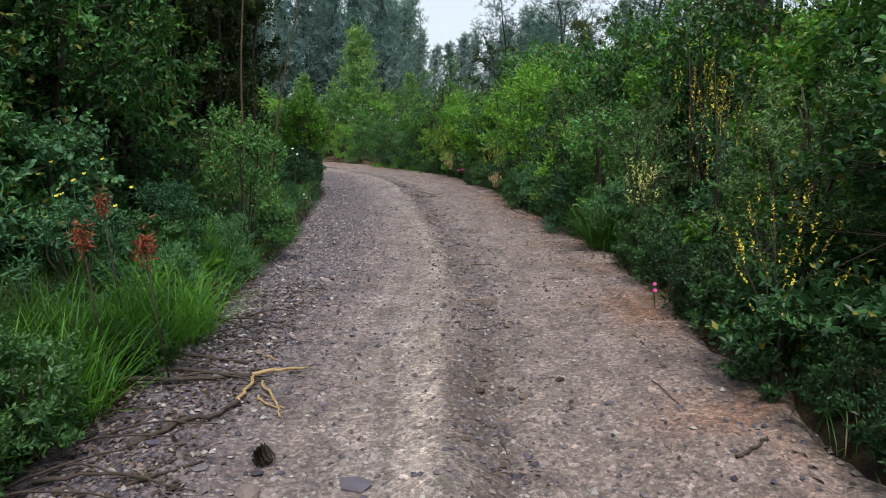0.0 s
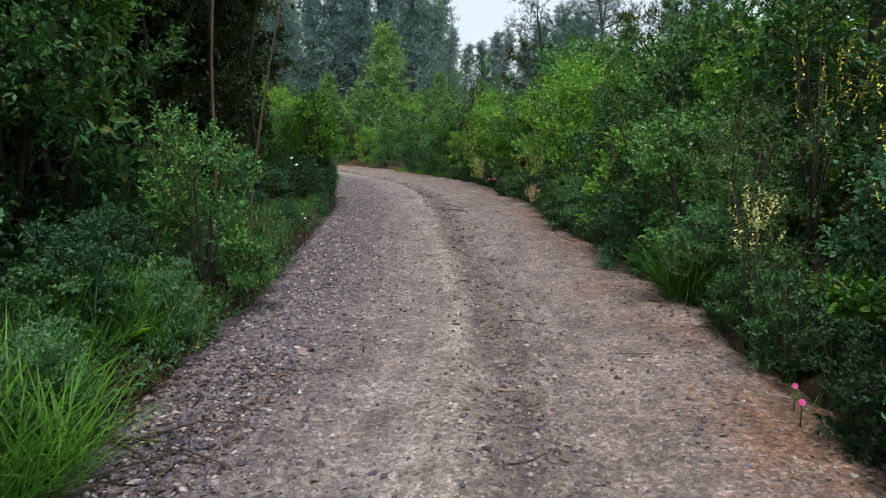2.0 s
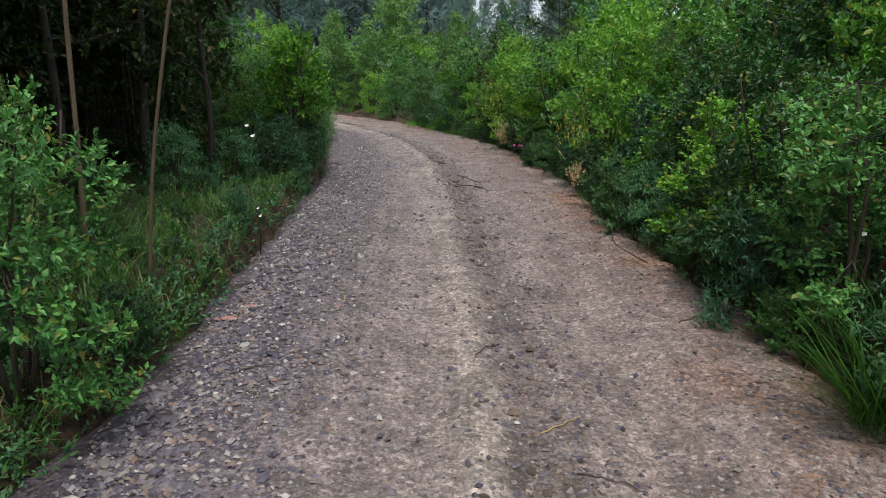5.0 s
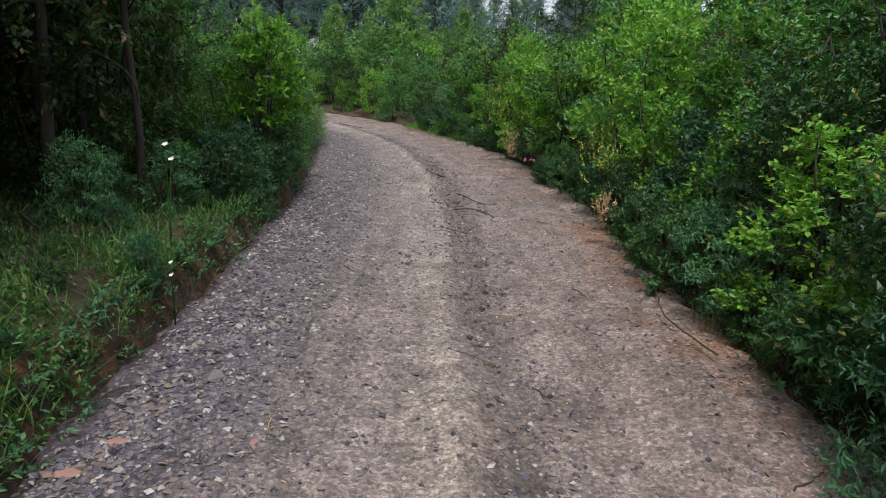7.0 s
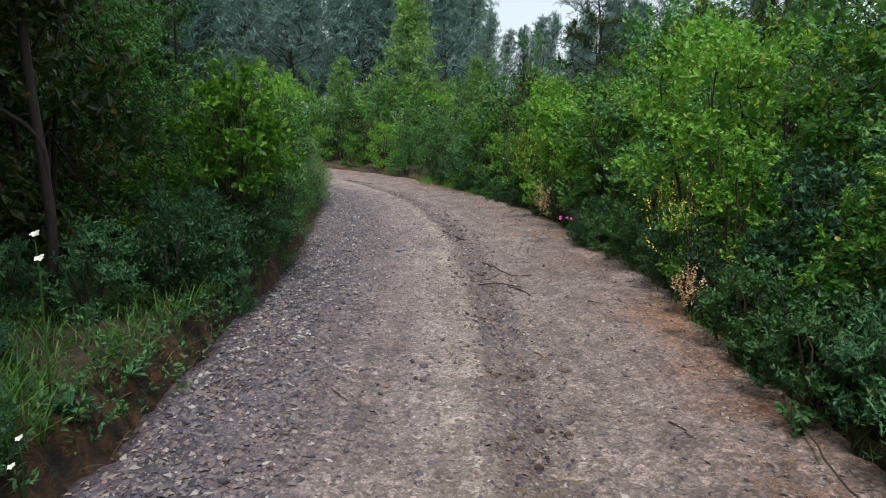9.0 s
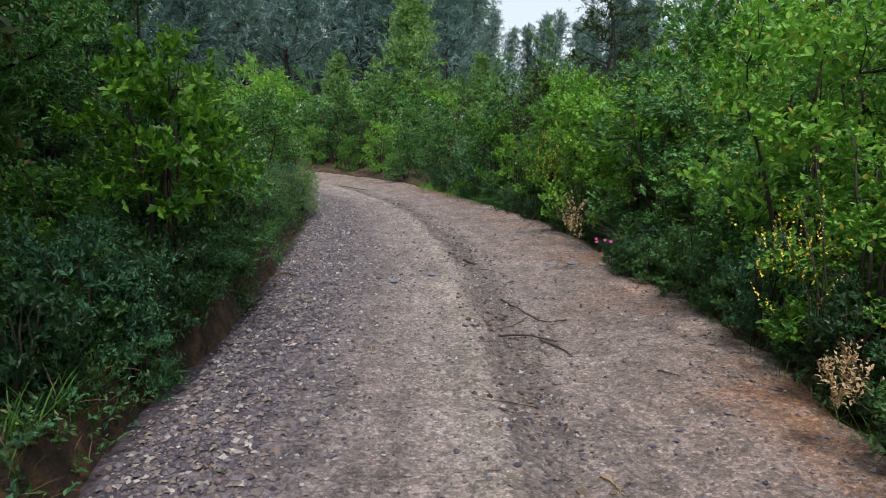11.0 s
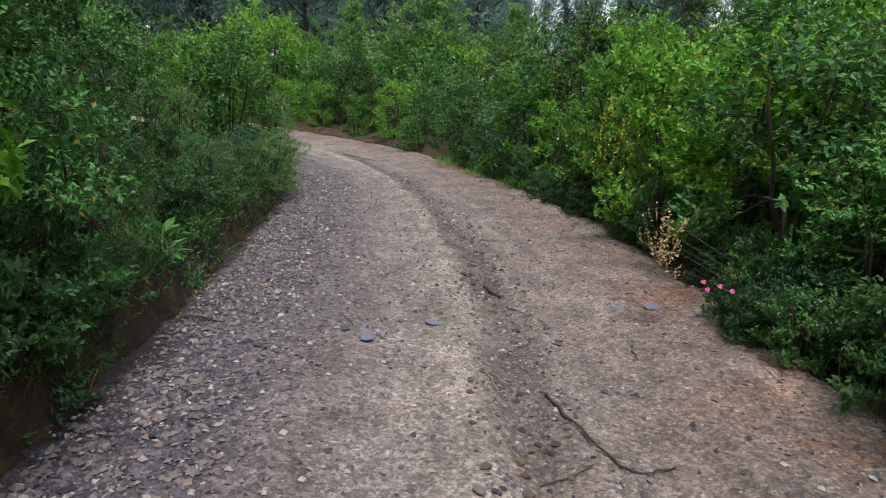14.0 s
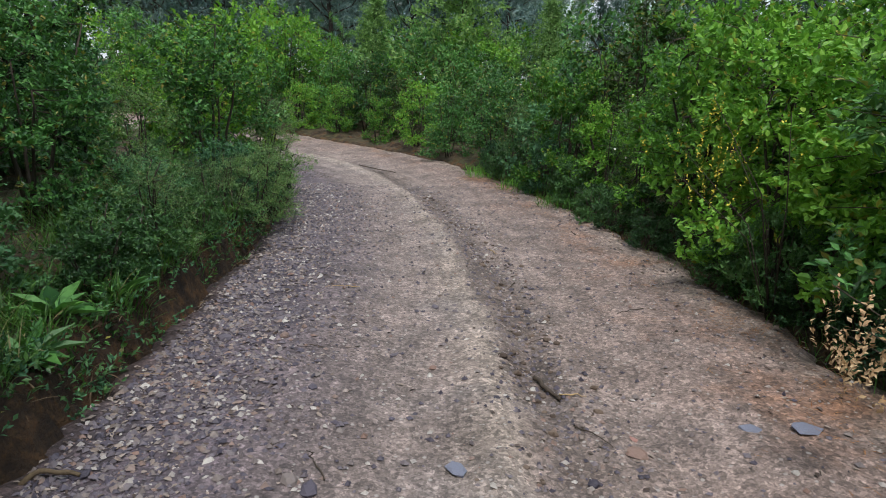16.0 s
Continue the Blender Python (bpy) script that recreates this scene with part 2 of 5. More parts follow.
def waves(x, y, size, seed):
    """Smooth uneven relief, about -1 to 1."""
    r = np.random.RandomState(seed)
    total = 0
    for k in range(9):
        a, f, ph = r.uniform(0, 6.283), r.uniform(0.6, 2.2) * 6.283 / size, r.uniform(0, 6.283)
        total = total + np.sin((x * np.cos(a) + y * np.sin(a)) * f + ph)
    return total / 4.5


def across(x, y):
    """For arrays of places: metres along the track, metres to the right of its centre, half width there."""
    x, y = np.atleast_1d(np.asarray(x, float)), np.atleast_1d(np.asarray(y, float))
    near = np.empty(len(x), int)
    for i in range(0, len(x), 4000):
        near[i:i + 4000] = ((x[i:i + 4000, None] - LINE[:, 0]) ** 2 + (y[i:i + 4000, None] - LINE[:, 1]) ** 2).argmin(1)
    a, b = LINE[np.clip(near - 1, 0, None)], LINE[np.clip(near + 1, None, len(LINE) - 1)]
    d = (b - a)[:, :2]
    d /= np.linalg.norm(d, axis=1)[:, None]
    rx, ry = x - LINE[near, 0], y - LINE[near, 1]
    return LINE_S[near] + rx * d[:, 0] + ry * d[:, 1], rx * d[:, 1] - ry * d[:, 0], LINE[near, 2]


def place_on_line(s, u):
    """The place u metres to the right of the track's centre, s metres along."""
    s, u = np.asarray(s, float), np.asarray(u, float)
    x, y = np.interp(s, LINE_S, LINE[:, 0]), np.interp(s, LINE_S, LINE[:, 1])
    dx, dy = np.interp(s + 0.2, LINE_S, LINE[:, 0]) - np.interp(s - 0.2, LINE_S, LINE[:, 0]), np.interp(s + 0.2, LINE_S, LINE[:, 1]) - np.interp(s - 0.2, LINE_S, LINE[:, 1])
    n = np.hypot(dx, dy)
    return x + u * dy / n, y - u * dx / n


S0 = float(across([0], [0])[0][0])      # metres along the track at the first step


def road_height(s, u):
    s = s - S0
    z = np.interp(s, [-60, -5, 1, 3, 5, 8, 12, 17, 21, 25, 30, 60], [-0.8, -0.05, 0.05, 0.13, 0.19, 0.21, 0.22, 0.21, 0.20, 0.17, 0.22, 1.0])
    z = z + 0.060 * np.clip(u - 0.3, 0, 3) - 0.06 * np.exp(-((u - 0.72) / 0.32) ** 2)        # right wheel track
    z = z + 0.022 * np.exp(-((u + 0.04 - 0.05 * np.sin(s * 0.7)) / 0.12) ** 2)        # ridge beside the wash-out
    z = z - 0.070 * np.exp(-((u - 0.26 - 0.07 * np.sin(s * 0.7)) / 0.16) ** 2) * (0.75 + 0.35 * waves(s, u, 1.1, 5))        # wash-out
    z = z - 0.025 * np.exp(-((u + 0.45) / 0.4) ** 2) + 0.02 * np.exp(-((u + 1.15) / 0.3) ** 2)
    return z + 0.012 * waves(s, u, 1.3, 3) + 0.008 * waves(s, u, 0.3, 4) + 0.004 * waves(s, u, 0.13, 6)


def smooth(a, lo, hi):
    t = np.clip((a - lo) / (hi - lo), 0, 1)
    return t * t * (3 - 2 * t)


def ground_height(x, y):
    """The height of the ground sheet; under the track it lies a little below the gravel."""
    s, u, h = across(x, y)
    e = np.abs(u) - h
    side = np.where(u < 0, -1.0, 1.0)
    run = s - S0
    z = road_height(s, np.clip(u, -h, h))
    wob = 0.10 * waves(s, u * 0.2, 1.6, 7)
    high = np.interp(run, [-6, 2, 5, 7.5, 10, 13, 20, 24, 30], [0.10, 0.12, 0.2, 0.26, 0.24, 0.28, 0.30, 0.2, 0.15])
    bank = np.where(side < 0, high * smooth(e + wob * 0.8 + 0.03 * waves(s, u, 0.45, 8), 0.03, np.interp(run, [0, 6, 9, 11], [0.6, 0.5, 0.25, 0.15])) + 0.05 * np.clip(e, 0, 12), 0.10 * smooth(e + wob, 0.0, 0.5) + 0.07 * np.clip(e, 0, 14))
    far = np.clip(np.hypot(x, np.asarray(y) - 14) - 40, 0, 200) * 0.02
    rough = smooth(e, 0.02, 0.12) * 0.03 * waves(x, y, 0.28, 12) + smooth(e, 0.05, 0.5) * (0.035 * waves(x, y, 1.1, 9) + 0.05 * waves(x, y, 4.0, 10))
    z = z + bank + far + rough
    return np.where(e < 0.12, np.where(e < -0.05, z - 0.12, z - 0.12 * (1 - smooth(e, -0.05, 0.12))), z)


def ground_at(x, y):
    """The visible ground: gravel on the track, soil beside it."""
    s, u, h = across(x, y)
    return np.where(np.abs(u) < h, road_height(s, u), ground_height(x, y))


# ---- mesh helpers ----
def mesh_of(name, verts, faces, material, smooth_shade=False):
    me = bpy.data.meshes.new(name)
    me.from_pydata(np.asarray(verts).tolist(), [], faces.tolist() if isinstance(faces, np.ndarray) else faces)
    me.materials.append(material)
    if smooth_shade:
        me.polygons.foreach_set("use_smooth", [True] * len(me.polygons))
    me.update()
    return me


def part(name, data, parent, label="", kind=""):
    ob = new(name, data)
    ob.parent = parent
    return tagged(ob, label, kind=kind)


def join(pieces):
    """Joins (verts, faces) pieces whose faces are lists or arrays."""
    verts, faces, at = [], [], 0
    for v, f in pieces:
        verts.append(np.asarray(v))
        faces += [[i + at for i in face] for face in (f.tolist() if isinstance(f, np.ndarray) else f)]
        at += len(v)
    return np.vstack(verts), faces


def tube(points, radii, sides=6):
    """A tapered, closed tube along the points."""
    p = np.asarray(points, float)
    r = np.broadcast_to(np.asarray(radii, float), (len(p),))
    d = np.gradient(p, axis=0)
    d /= np.linalg.norm(d, axis=1)[:, None] + 1e-9
    ref = np.array([0, 0, 1.0]) if abs(d[0][2]) < 0.8 else np.array([1.0, 0, 0])
    a = np.cross(d, ref)
    a /= np.linalg.norm(a, axis=1)[:, None] + 1e-9
    b = np.cross(d, a)
    ang = np.arange(sides) * 2 * math.pi / sides
    ring = p[:, None] + r[:, None, None] * (np.cos(ang)[None, :, None] * a[:, None] + np.sin(ang)[None, :, None] * b[:, None])
    faces = [[i * sides + k, i * sides + (k + 1) % sides, (i + 1) * sides + (k + 1) % sides, (i + 1) * sides + k] for i in range(len(p) - 1) for k in range(sides)]
    faces += [list(range(sides))[::-1], [(len(p) - 1) * sides + k for k in range(sides)]]
    return ring.reshape(-1, 3), faces


def unit(v):
    return v / (np.linalg.norm(v, axis=-1, keepdims=True) + 1e-9)


OUTLINES = {   # leaf outlines: (along, across) on one side of the midrib, from base to tip
    "oval": ([0, 0.45, 1.0], [0.0, 0.5, 0.0]),
    "needle": ([0, 0.3, 1.0], [0.15, 0.5, 0.0]),
    "broad": ([0, 0.22, 0.62, 1.0], [0.0, 0.42, 0.5, 0.0]),
    "blade": ([0, 0.35, 0.72, 1.0], [0.4, 0.5, 0.38, 0.0]),
    "lobed": ([0, 0.25, 0.38, 0.6, 0.72, 1.0], [0.03, 0.34, 0.17, 0.5, 0.28, 0.0]),
}


def leaves(base, along, normal, length, width, outline="oval", fold=0.25, droop=0.15):
    """Many folded leaves at once: base points, directions, normals (n x 3), lengths and widths (n)."""
    t, w = (np.array(q) for q in OUTLINES[outline])
    along = unit(along)
    side = unit(np.cross(along, normal))
    up = np.cross(side, along)
    k, n = len(t), len(base)
    mid = base[:, None] + along[:, None] * (t[None, :, None] * length[:, None, None]) - up[:, None] * (droop * t[None, :, None] ** 2 * length[:, None, None])
    off = side[:, None] * (w[None, :, None] * width[:, None, None]) + up[:, None] * (fold * w[None, :, None] * width[:, None, None])
    off2 = -side[:, None] * (w[None, :, None] * width[:, None, None]) + up[:, None] * (fold * w[None, :, None] * width[:, None, None])
    inner = slice(1, k - 1)
    # base, tip, and the two sides
    verts = np.concatenate([mid[:, :1], (mid + off)[:, inner], mid[:, -1:], (mid + off2)[:, inner][:, ::-1]], axis=1)
    per = verts.shape[1]
    m = k - 2
    faces = []
    left, right = [0, *range(1, m + 1), m + 1], [0, m + 1, *range(m + 2, per)]
    idx = np.arange(n) * per
    flist = [(np.array(left)[None] + idx[:, None]).tolist(), (np.array(right)[None] + idx[:, None]).tolist()]
    if outline == "blade":
        flist = [(np.array(f)[None] + idx[:, None]).tolist() for f in ([0, 1, 5], [1, 2, 4, 5], [2, 3, 4])]
    for f in flist:
        faces += f
    return verts.reshape(-1, 3), faces


def sprays(r, tips, dirs, per, reach, size, aspect, outline, spread=0.9, fold=0.25, droop=0.15):
    """Leafy twigs: `per` leaves along the last `reach` metres of each twig."""
    n = len(tips)
    t = (np.arange(per) + r.uniform(0, 1, (n, per))) / per
    base = tips[:, None] - dirs[:, None] * (reach * (1 - t))[..., None]
    rnd = unit(r.normal(0, 1, (n, per, 3)))
    out = unit(dirs[:, None] * 0.75 + rnd * spread + np.array([0, 0, 0.12]))
    nor = unit(np.array([0, 0, 0.75]) + 0.6 * dirs[:, None] + 0.42 * r.normal(0, 1, (n, per, 3)))
    ln = size * r.uniform(0.6, 1.2, (n, per)) * (1.05 - 0.35 * t)
    return leaves(base.reshape(-1, 3), out.reshape(-1, 3), nor.reshape(-1, 3), ln.ravel(), (ln * aspect * r.uniform(0.8, 1.2, (n, per))).ravel(), outline, fold, droop)


def twig_tips(r, n, w, h, low, lumps=7, fill=0.45):
    """Ends of twigs in an uneven, lumpy crown of half width w and height h, bare below low."""
    up = np.linspace(0.04, 0.90, lumps)
    turn = np.arange(lumps) * 2.4 + r.uniform(-0.5, 0.5, lumps)
    reach = w * 0.74 * np.sqrt(1 - (up * 0.93) ** 2) * r.uniform(0.55, 1.0, lumps)
    c = np.stack([reach * np.cos(turn), reach * np.sin(turn), low + (h - low) * up], 1)
    rad = np.stack([r.uniform(0.26, 0.44, lumps) * w] * 2 + [np.minimum(r.uniform(0.08, 0.17, lumps) * (h - low), w * 0.45)], 1)
    which = r.choice(lumps, n, p=(rad.prod(1) ** 0.66) / (rad.prod(1) ** 0.66).sum())
    d = unit(r.normal(0, 1, (n, 3)))
    k = 1 - fill * r.uniform(0, 1, n) ** 2.4
    tips = c[which] + d * rad[which] * k[:, None]
    tips[:, 2] = np.maximum(tips[:, 2], 0.04 + 0.1 * r.uniform(0, 1, n))
    return tips, unit(d + np.array([0, 0, 0.45]) + 0.35 * r.normal(0, 1, (n, 3)))


def add_stems(root, r, tips, dirs, h, w, n_stems, radius, material, twigs=80):
    """Stems from one root, each with the thin twigs that fork from it."""
    lines = []
    for i in range(n_stems):
        a = i * 6.283 / n_stems + r.uniform(-0.5, 0.5)
        lean = r.uniform(0.15, 0.6) * w
        top = np.array([math.cos(a) * lean, math.sin(a) * lean, h * r.uniform(0.6, 0.92)])
        foot = np.array([math.cos(a), math.sin(a), 0]) * 0.06 * w
        t = np.linspace(0, 1, 6)[:, None]
        p = foot + (top - foot) * t + np.array([0, 0, 0.15 * h]) * (t * (1 - t)) + r.normal(0, 0.02 * h, (6, 3)) * t
        p[0, 2] = -0.12
        lines.append(p)
    pieces = [[tube(p, np.linspace(radius, radius * 0.3, 6), 5)] for p in lines]
    knots = np.stack([p[2:] for p in lines])
    for i in r.choice(len(tips), min(twigs, len(tips)), replace=False):
        far = ((knots - tips[i]) ** 2).sum(2)
        which, at = np.unravel_index(far.argmin(), far.shape)
        k = knots[which, at]
        m = (k + tips[i]) / 2 + r.normal(0, 0.03, 3) - dirs[i] * 0.03
        pieces[which].append(tube([k, m, tips[i]], [radius * 0.3, radius * 0.2, radius * 0.1], 3))
    for p in pieces:
        part("stem", mesh_of("stem", *join(p), material, True), root)


# ---- plants: each kind is built once in some forms, then copied ----
KINDS = {
    # leaf material, outline, leaf length, aspect, twigs, leaves a twig, reach, half width, height, bare below, stems
    "shrub": (MID_LEAF, "oval", 0.064, 0.54, 660, 12, 0.17, 0.85, 1.9, 0.05, STEM),
    "bright_shrub": (BRIGHT_LEAF, "broad", 0.062, 0.58, 520, 12, 0.17, 0.80, 1.8, 0.1, STEM),
    "oak_sapling": (OAK_LEAF, "lobed", 0.098, 0.58, 190, 9, 0.13, 0.70, 1.75, 0.72, STEM),
    "heath_bush": (NEEDLE, "needle", 0.044, 0.27, 520, 20, 0.20, 0.75, 1.8, 0.05, STEM),
    "grey_herb": (BLUE_LEAF, "oval", 0.062, 0.34, 300, 12, 0.20, 0.55, 0.95, 0.0, STEM),
    "low_shrub": (SHADE_LEAF, "oval", 0.056, 0.52, 260, 11, 0.15, 0.50, 0.70, 0.0, STEM),
    "bramble": (BLUE_LEAF, "broad", 0.074, 0.62, 430, 9, 0.18, 0.85, 1.5, 0.0, STEM),
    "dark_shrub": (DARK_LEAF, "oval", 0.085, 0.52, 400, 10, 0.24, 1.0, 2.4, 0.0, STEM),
    "far_shrub": (BRIGHT_LEAF, "oval", 0.105, 0.60, 560, 9, 0.28, 1.3, 2.6, 0.0, STEM),
    "far_dark_shrub": (MID_LEAF, "oval", 0.105, 0.58, 560, 9, 0.28, 1.3, 2.6, 0.0, STEM),
}
MADE = {}


def build_shrub(kind, form):
    mat, outline, size, aspect, twigs, per, reach, w, h, low, stem = KINDS[kind]
    r = np.random.RandomState(sum(map(ord, kind)) * 7 + form * 101)
    tips, dirs = twig_tips(r, twigs, w, h, low, 15 + form)
    root = new(kind.replace("far_", "").replace("bright_", "").replace("dark_", ""))
    add_stems(root, r, tips, dirs, h, w, 5, 0.010 + 0.005 * h, stem, 0 if h < 1.2 else 50)
    v, f = sprays(r, tips, dirs, per, reach, size, aspect, outline)
    part("foliage", mesh_of("foliage", v, f, mat), root)
    return root, tips, dirs


def shrub(kind, x, y, size=1.0, tall=1.0, label="", group="", flowers=None, form=None, sink=0.0):
    """Sets a shrub on the ground; flowers: (material, how many, petal length)."""
    form = random.randrange(3) if form is None else form
    key = (kind, form, flowers[1:] + (flowers[0].name,) if flowers else None)
    m = pose(x, y, float(ground_at(x, y)[0]) - sink, 0, 0, random.uniform(0, 360)) @ Matrix.Diagonal((size, size, size * tall, 1))
    if key in MADE:
        ob = copy_thing(MADE[key], m)
    else:
        ob, tips, dirs = build_shrub(kind, form)
        if flowers:
            r = np.random.RandomState(form + 5)
            mat, count, petal = flowers
            pick = r.choice(len(tips), count, replace=count > len(tips))
            part("blossom", mesh_of("blossom", *blossoms(r, tips[pick] + dirs[pick] * 0.02 + r.normal(0, 0.05, (count, 3)), unit(dirs[pick] + np.array([0, 0, 0.6])), petal), mat), ob, mat.name.replace("_petal", "") + " flowers", "stuff")
        ob.matrix_basis = m
        MADE[key] = ob
    return tagged(ob, label, "shrub", group)


def blossoms(r, centres, normals, petal):
    """Five-petalled open flowers."""
    n = len(centres)
    ref = unit(np.cross(normals, r.normal(0, 1, (n, 3))))
    other = np.cross(normals, ref)
    pieces = []
    for k in range(5):
        a = k * 2 * math.pi / 5
        d = ref * math.cos(a) + other * math.sin(a) + normals * 0.35
        pieces.append(leaves(centres, d, normals, np.full(n, petal), np.full(n, petal * 0.8), "broad", 0.1, 0.3))
    return join(pieces)


def build_tree(name, seed, h, trunk, crown_w, crown_low, mat, bark, leaf, aspect, limbs, twigs, per, reach, outline="oval", lean=0.0, cone=False):
    """A tree: tapered trunk, limbs, and leaf sprays gathered round the limbs."""
    r = np.random.RandomState(seed)
    root = new(name)
    t = np.linspace(0, 1, 9)
    bend = r.normal(0, 1, (2, 2))
    line = np.stack([lean * h * t + 0.03 * h * bend[0, 0] * np.sin(t * 3.1) + 0.012 * h * bend[0, 1] * np.sin(t * 8), 0.03 * h * bend[1, 0] * np.sin(t * 3.5), h * t], 1)
    line[0, 2] = -0.25
    rad = trunk * (1 - 0.85 * t) * (1 + 0.35 * np.exp(-t * 18))
    tv, tf = tube(line, rad, 9)
    part("trunk", mesh_of("trunk", tv, tf, bark, True), root)
    pieces, knots = [], []
    for i in range(limbs):
        f = crown_low + (0.97 - crown_low) * (i + r.uniform(0, 1)) / limbs
        p0 = np.array([np.interp(f, t, line[:, k]) for k in range(3)])
        a = i * 2.4 + r.uniform(-0.5, 0.5)
        rise = r.uniform(0.1, 0.7)
        ln = crown_w * ((1.02 - f) / (1.02 - crown_low) ** 0.7 if cone else (1 - 0.5 * abs(f - 0.6))) * r.uniform(0.7, 1.1)
        p3 = p0 + ln * np.array([math.cos(a), math.sin(a), rise])
        tt = np.linspace(0, 1, 5)[:, None]
        p = p0 + (p3 - p0) * tt + np.array([0, 0, -0.12 * ln]) * tt * (1 - tt) * 2 + r.normal(0, 0.03 * ln, (5, 3)) * tt
        pieces.append(tube(p, np.linspace(np.interp(f, t, rad) * 0.5, 0.008, 5), 5))
        knots.append(p[1:])
    if limbs > 30:
        part("limb_framework", mesh_of("limb_framework", *join(pieces), bark, True), root, "", "stuff")
    else:
        for p in pieces:
            part("limb", mesh_of("limb", *p, bark, True), root)
    knots = np.vstack(knots)
    k = knots[r.randint(0, len(knots), twigs)]
    d = unit(r.normal(0, 1, (twigs, 3)) + np.array([0, 0, 0.3]))
    tips = k + d * (crown_w * 0.30 * r.uniform(0.2, 1, twigs) ** 0.7)[:, None]
    v, f = sprays(r, tips, d, per, reach, leaf, aspect, outline)
    part("crown", mesh_of("crown", v, f, mat), root)
    return root


TREES = {
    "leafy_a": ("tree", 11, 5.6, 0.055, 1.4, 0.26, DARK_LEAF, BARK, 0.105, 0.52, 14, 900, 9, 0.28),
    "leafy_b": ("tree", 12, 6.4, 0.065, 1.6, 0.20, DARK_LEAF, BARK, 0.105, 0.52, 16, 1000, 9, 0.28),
    "green_a": ("tree", 13, 4.6, 0.05, 1.25, 0.18, MID_LEAF, BARK, 0.074, 0.52, 13, 980, 9, 0.28),
    "green_b": ("tree", 14, 5.2, 0.05, 1.3, 0.15, BRIGHT_LEAF, BARK, 0.074, 0.54, 13, 960, 9, 0.28),
    "pale": ("young_tree", 15, 6.0, 0.06, 2.3, 0.06, PALE_LEAF, STEM, 0.15, 0.48, 42, 1300, 10, 0.34, "oval", 0.0, True),
    "pine_a": ("pine_tree", 16, 14.0, 0.17, 3.6, 0.14, HAZE_NEEDLE, BARK, 0.62, 0.16, 46, 640, 9, 0.6, "needle", 0.01, True),
    "pine_b": ("pine_tree", 17, 15.5, 0.18, 4.0, 0.12, HAZE_NEEDLE, BARK, 0.62, 0.16, 52, 720, 9, 0.6, "needle", -0.01, True),
    "pine_near": ("pine_tree", 18, 8.5, 0.13, 2.2, 0.26, PINE_NEEDLE, BARK, 0.22, 0.12, 30, 900, 14, 0.28, "needle", 0.02),
}


def tree(key, x, y, size=1.0, label="", group="", turn=None):
    m = pose(x, y, float(ground_at(x, y)[0]), 0, 0, random.uniform(0, 360) if turn is None else turn) @ Matrix.Scale(size, 4)
    if key in MADE:
        ob = copy_thing(MADE[key], m)
    else:
        ob = MADE[key] = build_tree(*TREES[key])
        ob.matrix_basis = m
    return tagged(ob, label, "tree", group)


# ---- ground and track ----
def graded(lo, hi, fine_lo, fine_hi, step):
    """Coordinates, fine in the middle and ever wider outwards."""
    out, g = [], step
    a = fine_lo
    left = []
    while a > lo:
        g *= 1.22
        a -= g
        left.append(max(a, lo))
    mid = np.arange(fine_lo, fine_hi, step)
    a, g, right = fine_hi, step, []
    while a < hi:
        right.append(a)
        g *= 1.22
        a += g
    return np.array(left[::-1] + list(mid) + right + [hi])


gx, gy = graded(-600, 600, -7.5, 4.5, 0.09), graded(-600, 900, 0.5, 31, 0.11)
XX, YY = np.meshgrid(gx, gy)
ZZ = ground_height(XX.ravel(), YY.ravel())
nx, ny = len(gx), len(gy)
cell = (np.arange(ny - 1)[:, None] * nx + np.arange(nx - 1)[None]).ravel()
ground = new("ground", mesh_of("ground", np.stack([XX.ravel(), YY.ravel(), ZZ], 1), np.stack([cell, cell + 1, cell + nx + 1, cell + nx], 1), SOIL, True))
tagged(ground, "orange-brown forest soil with litter and moss", "ground", kind="structure")

rs = np.concatenate([np.arange(S0 - 30, S0 - 2, 0.5), np.arange(S0 - 2, S0 + 34, 0.07), np.arange(S0 + 34, LINE_S[-1] - 0.5, 0.5)])
ru = np.linspace(-1.08, 1.08, 71)
SS, UU = np.meshgrid(rs, ru, indexing="ij")
hw = np.interp(SS, LINE_S, LINE[:, 2])
ragged = 1 + (0.05 * waves(SS, UU * 0 + np.sign(UU) * 3, 1.5, 21) + 0.035 * waves(SS, UU * 0 + np.sign(UU) * 3, 0.4, 22)) * np.abs(UU) ** 3
um = UU * hw * ragged
rx, ry = place_on_line(SS.ravel(), um.ravel())
rz = road_height(SS.ravel(), um.ravel()) - 0.06 * smooth(np.abs(UU.ravel()), 1.0, 1.08)
cell = (np.arange(len(rs) - 1)[:, None] * 71 + np.arange(70)[None]).ravel()
road_faces = np.stack([cell, cell + 71, cell + 72, cell + 1], 1)[:, ::-1]
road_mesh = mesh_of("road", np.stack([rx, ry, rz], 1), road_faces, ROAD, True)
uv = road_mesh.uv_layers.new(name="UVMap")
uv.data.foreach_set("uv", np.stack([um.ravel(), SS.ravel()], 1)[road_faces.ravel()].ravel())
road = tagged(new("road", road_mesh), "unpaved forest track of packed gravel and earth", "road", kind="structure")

# ---- shrubs by the track, outer (right-hand) bank ----
rng = random.Random(4)
random.seed(5)
HEDGE = "shrubs along the outer edge of the track"
OUTER = [("shrub", "dense mid-green shrub leaning over the track edge"), ("heath_bush", "dull green heath bush with fine needles"),
         ("bright_shrub", "bright green broad-leaved shrub by the track"), ("bramble", "grey-green bramble thicket beside the gravel"), ("shrub", "dense mid-green shrub leaning over the track edge")]


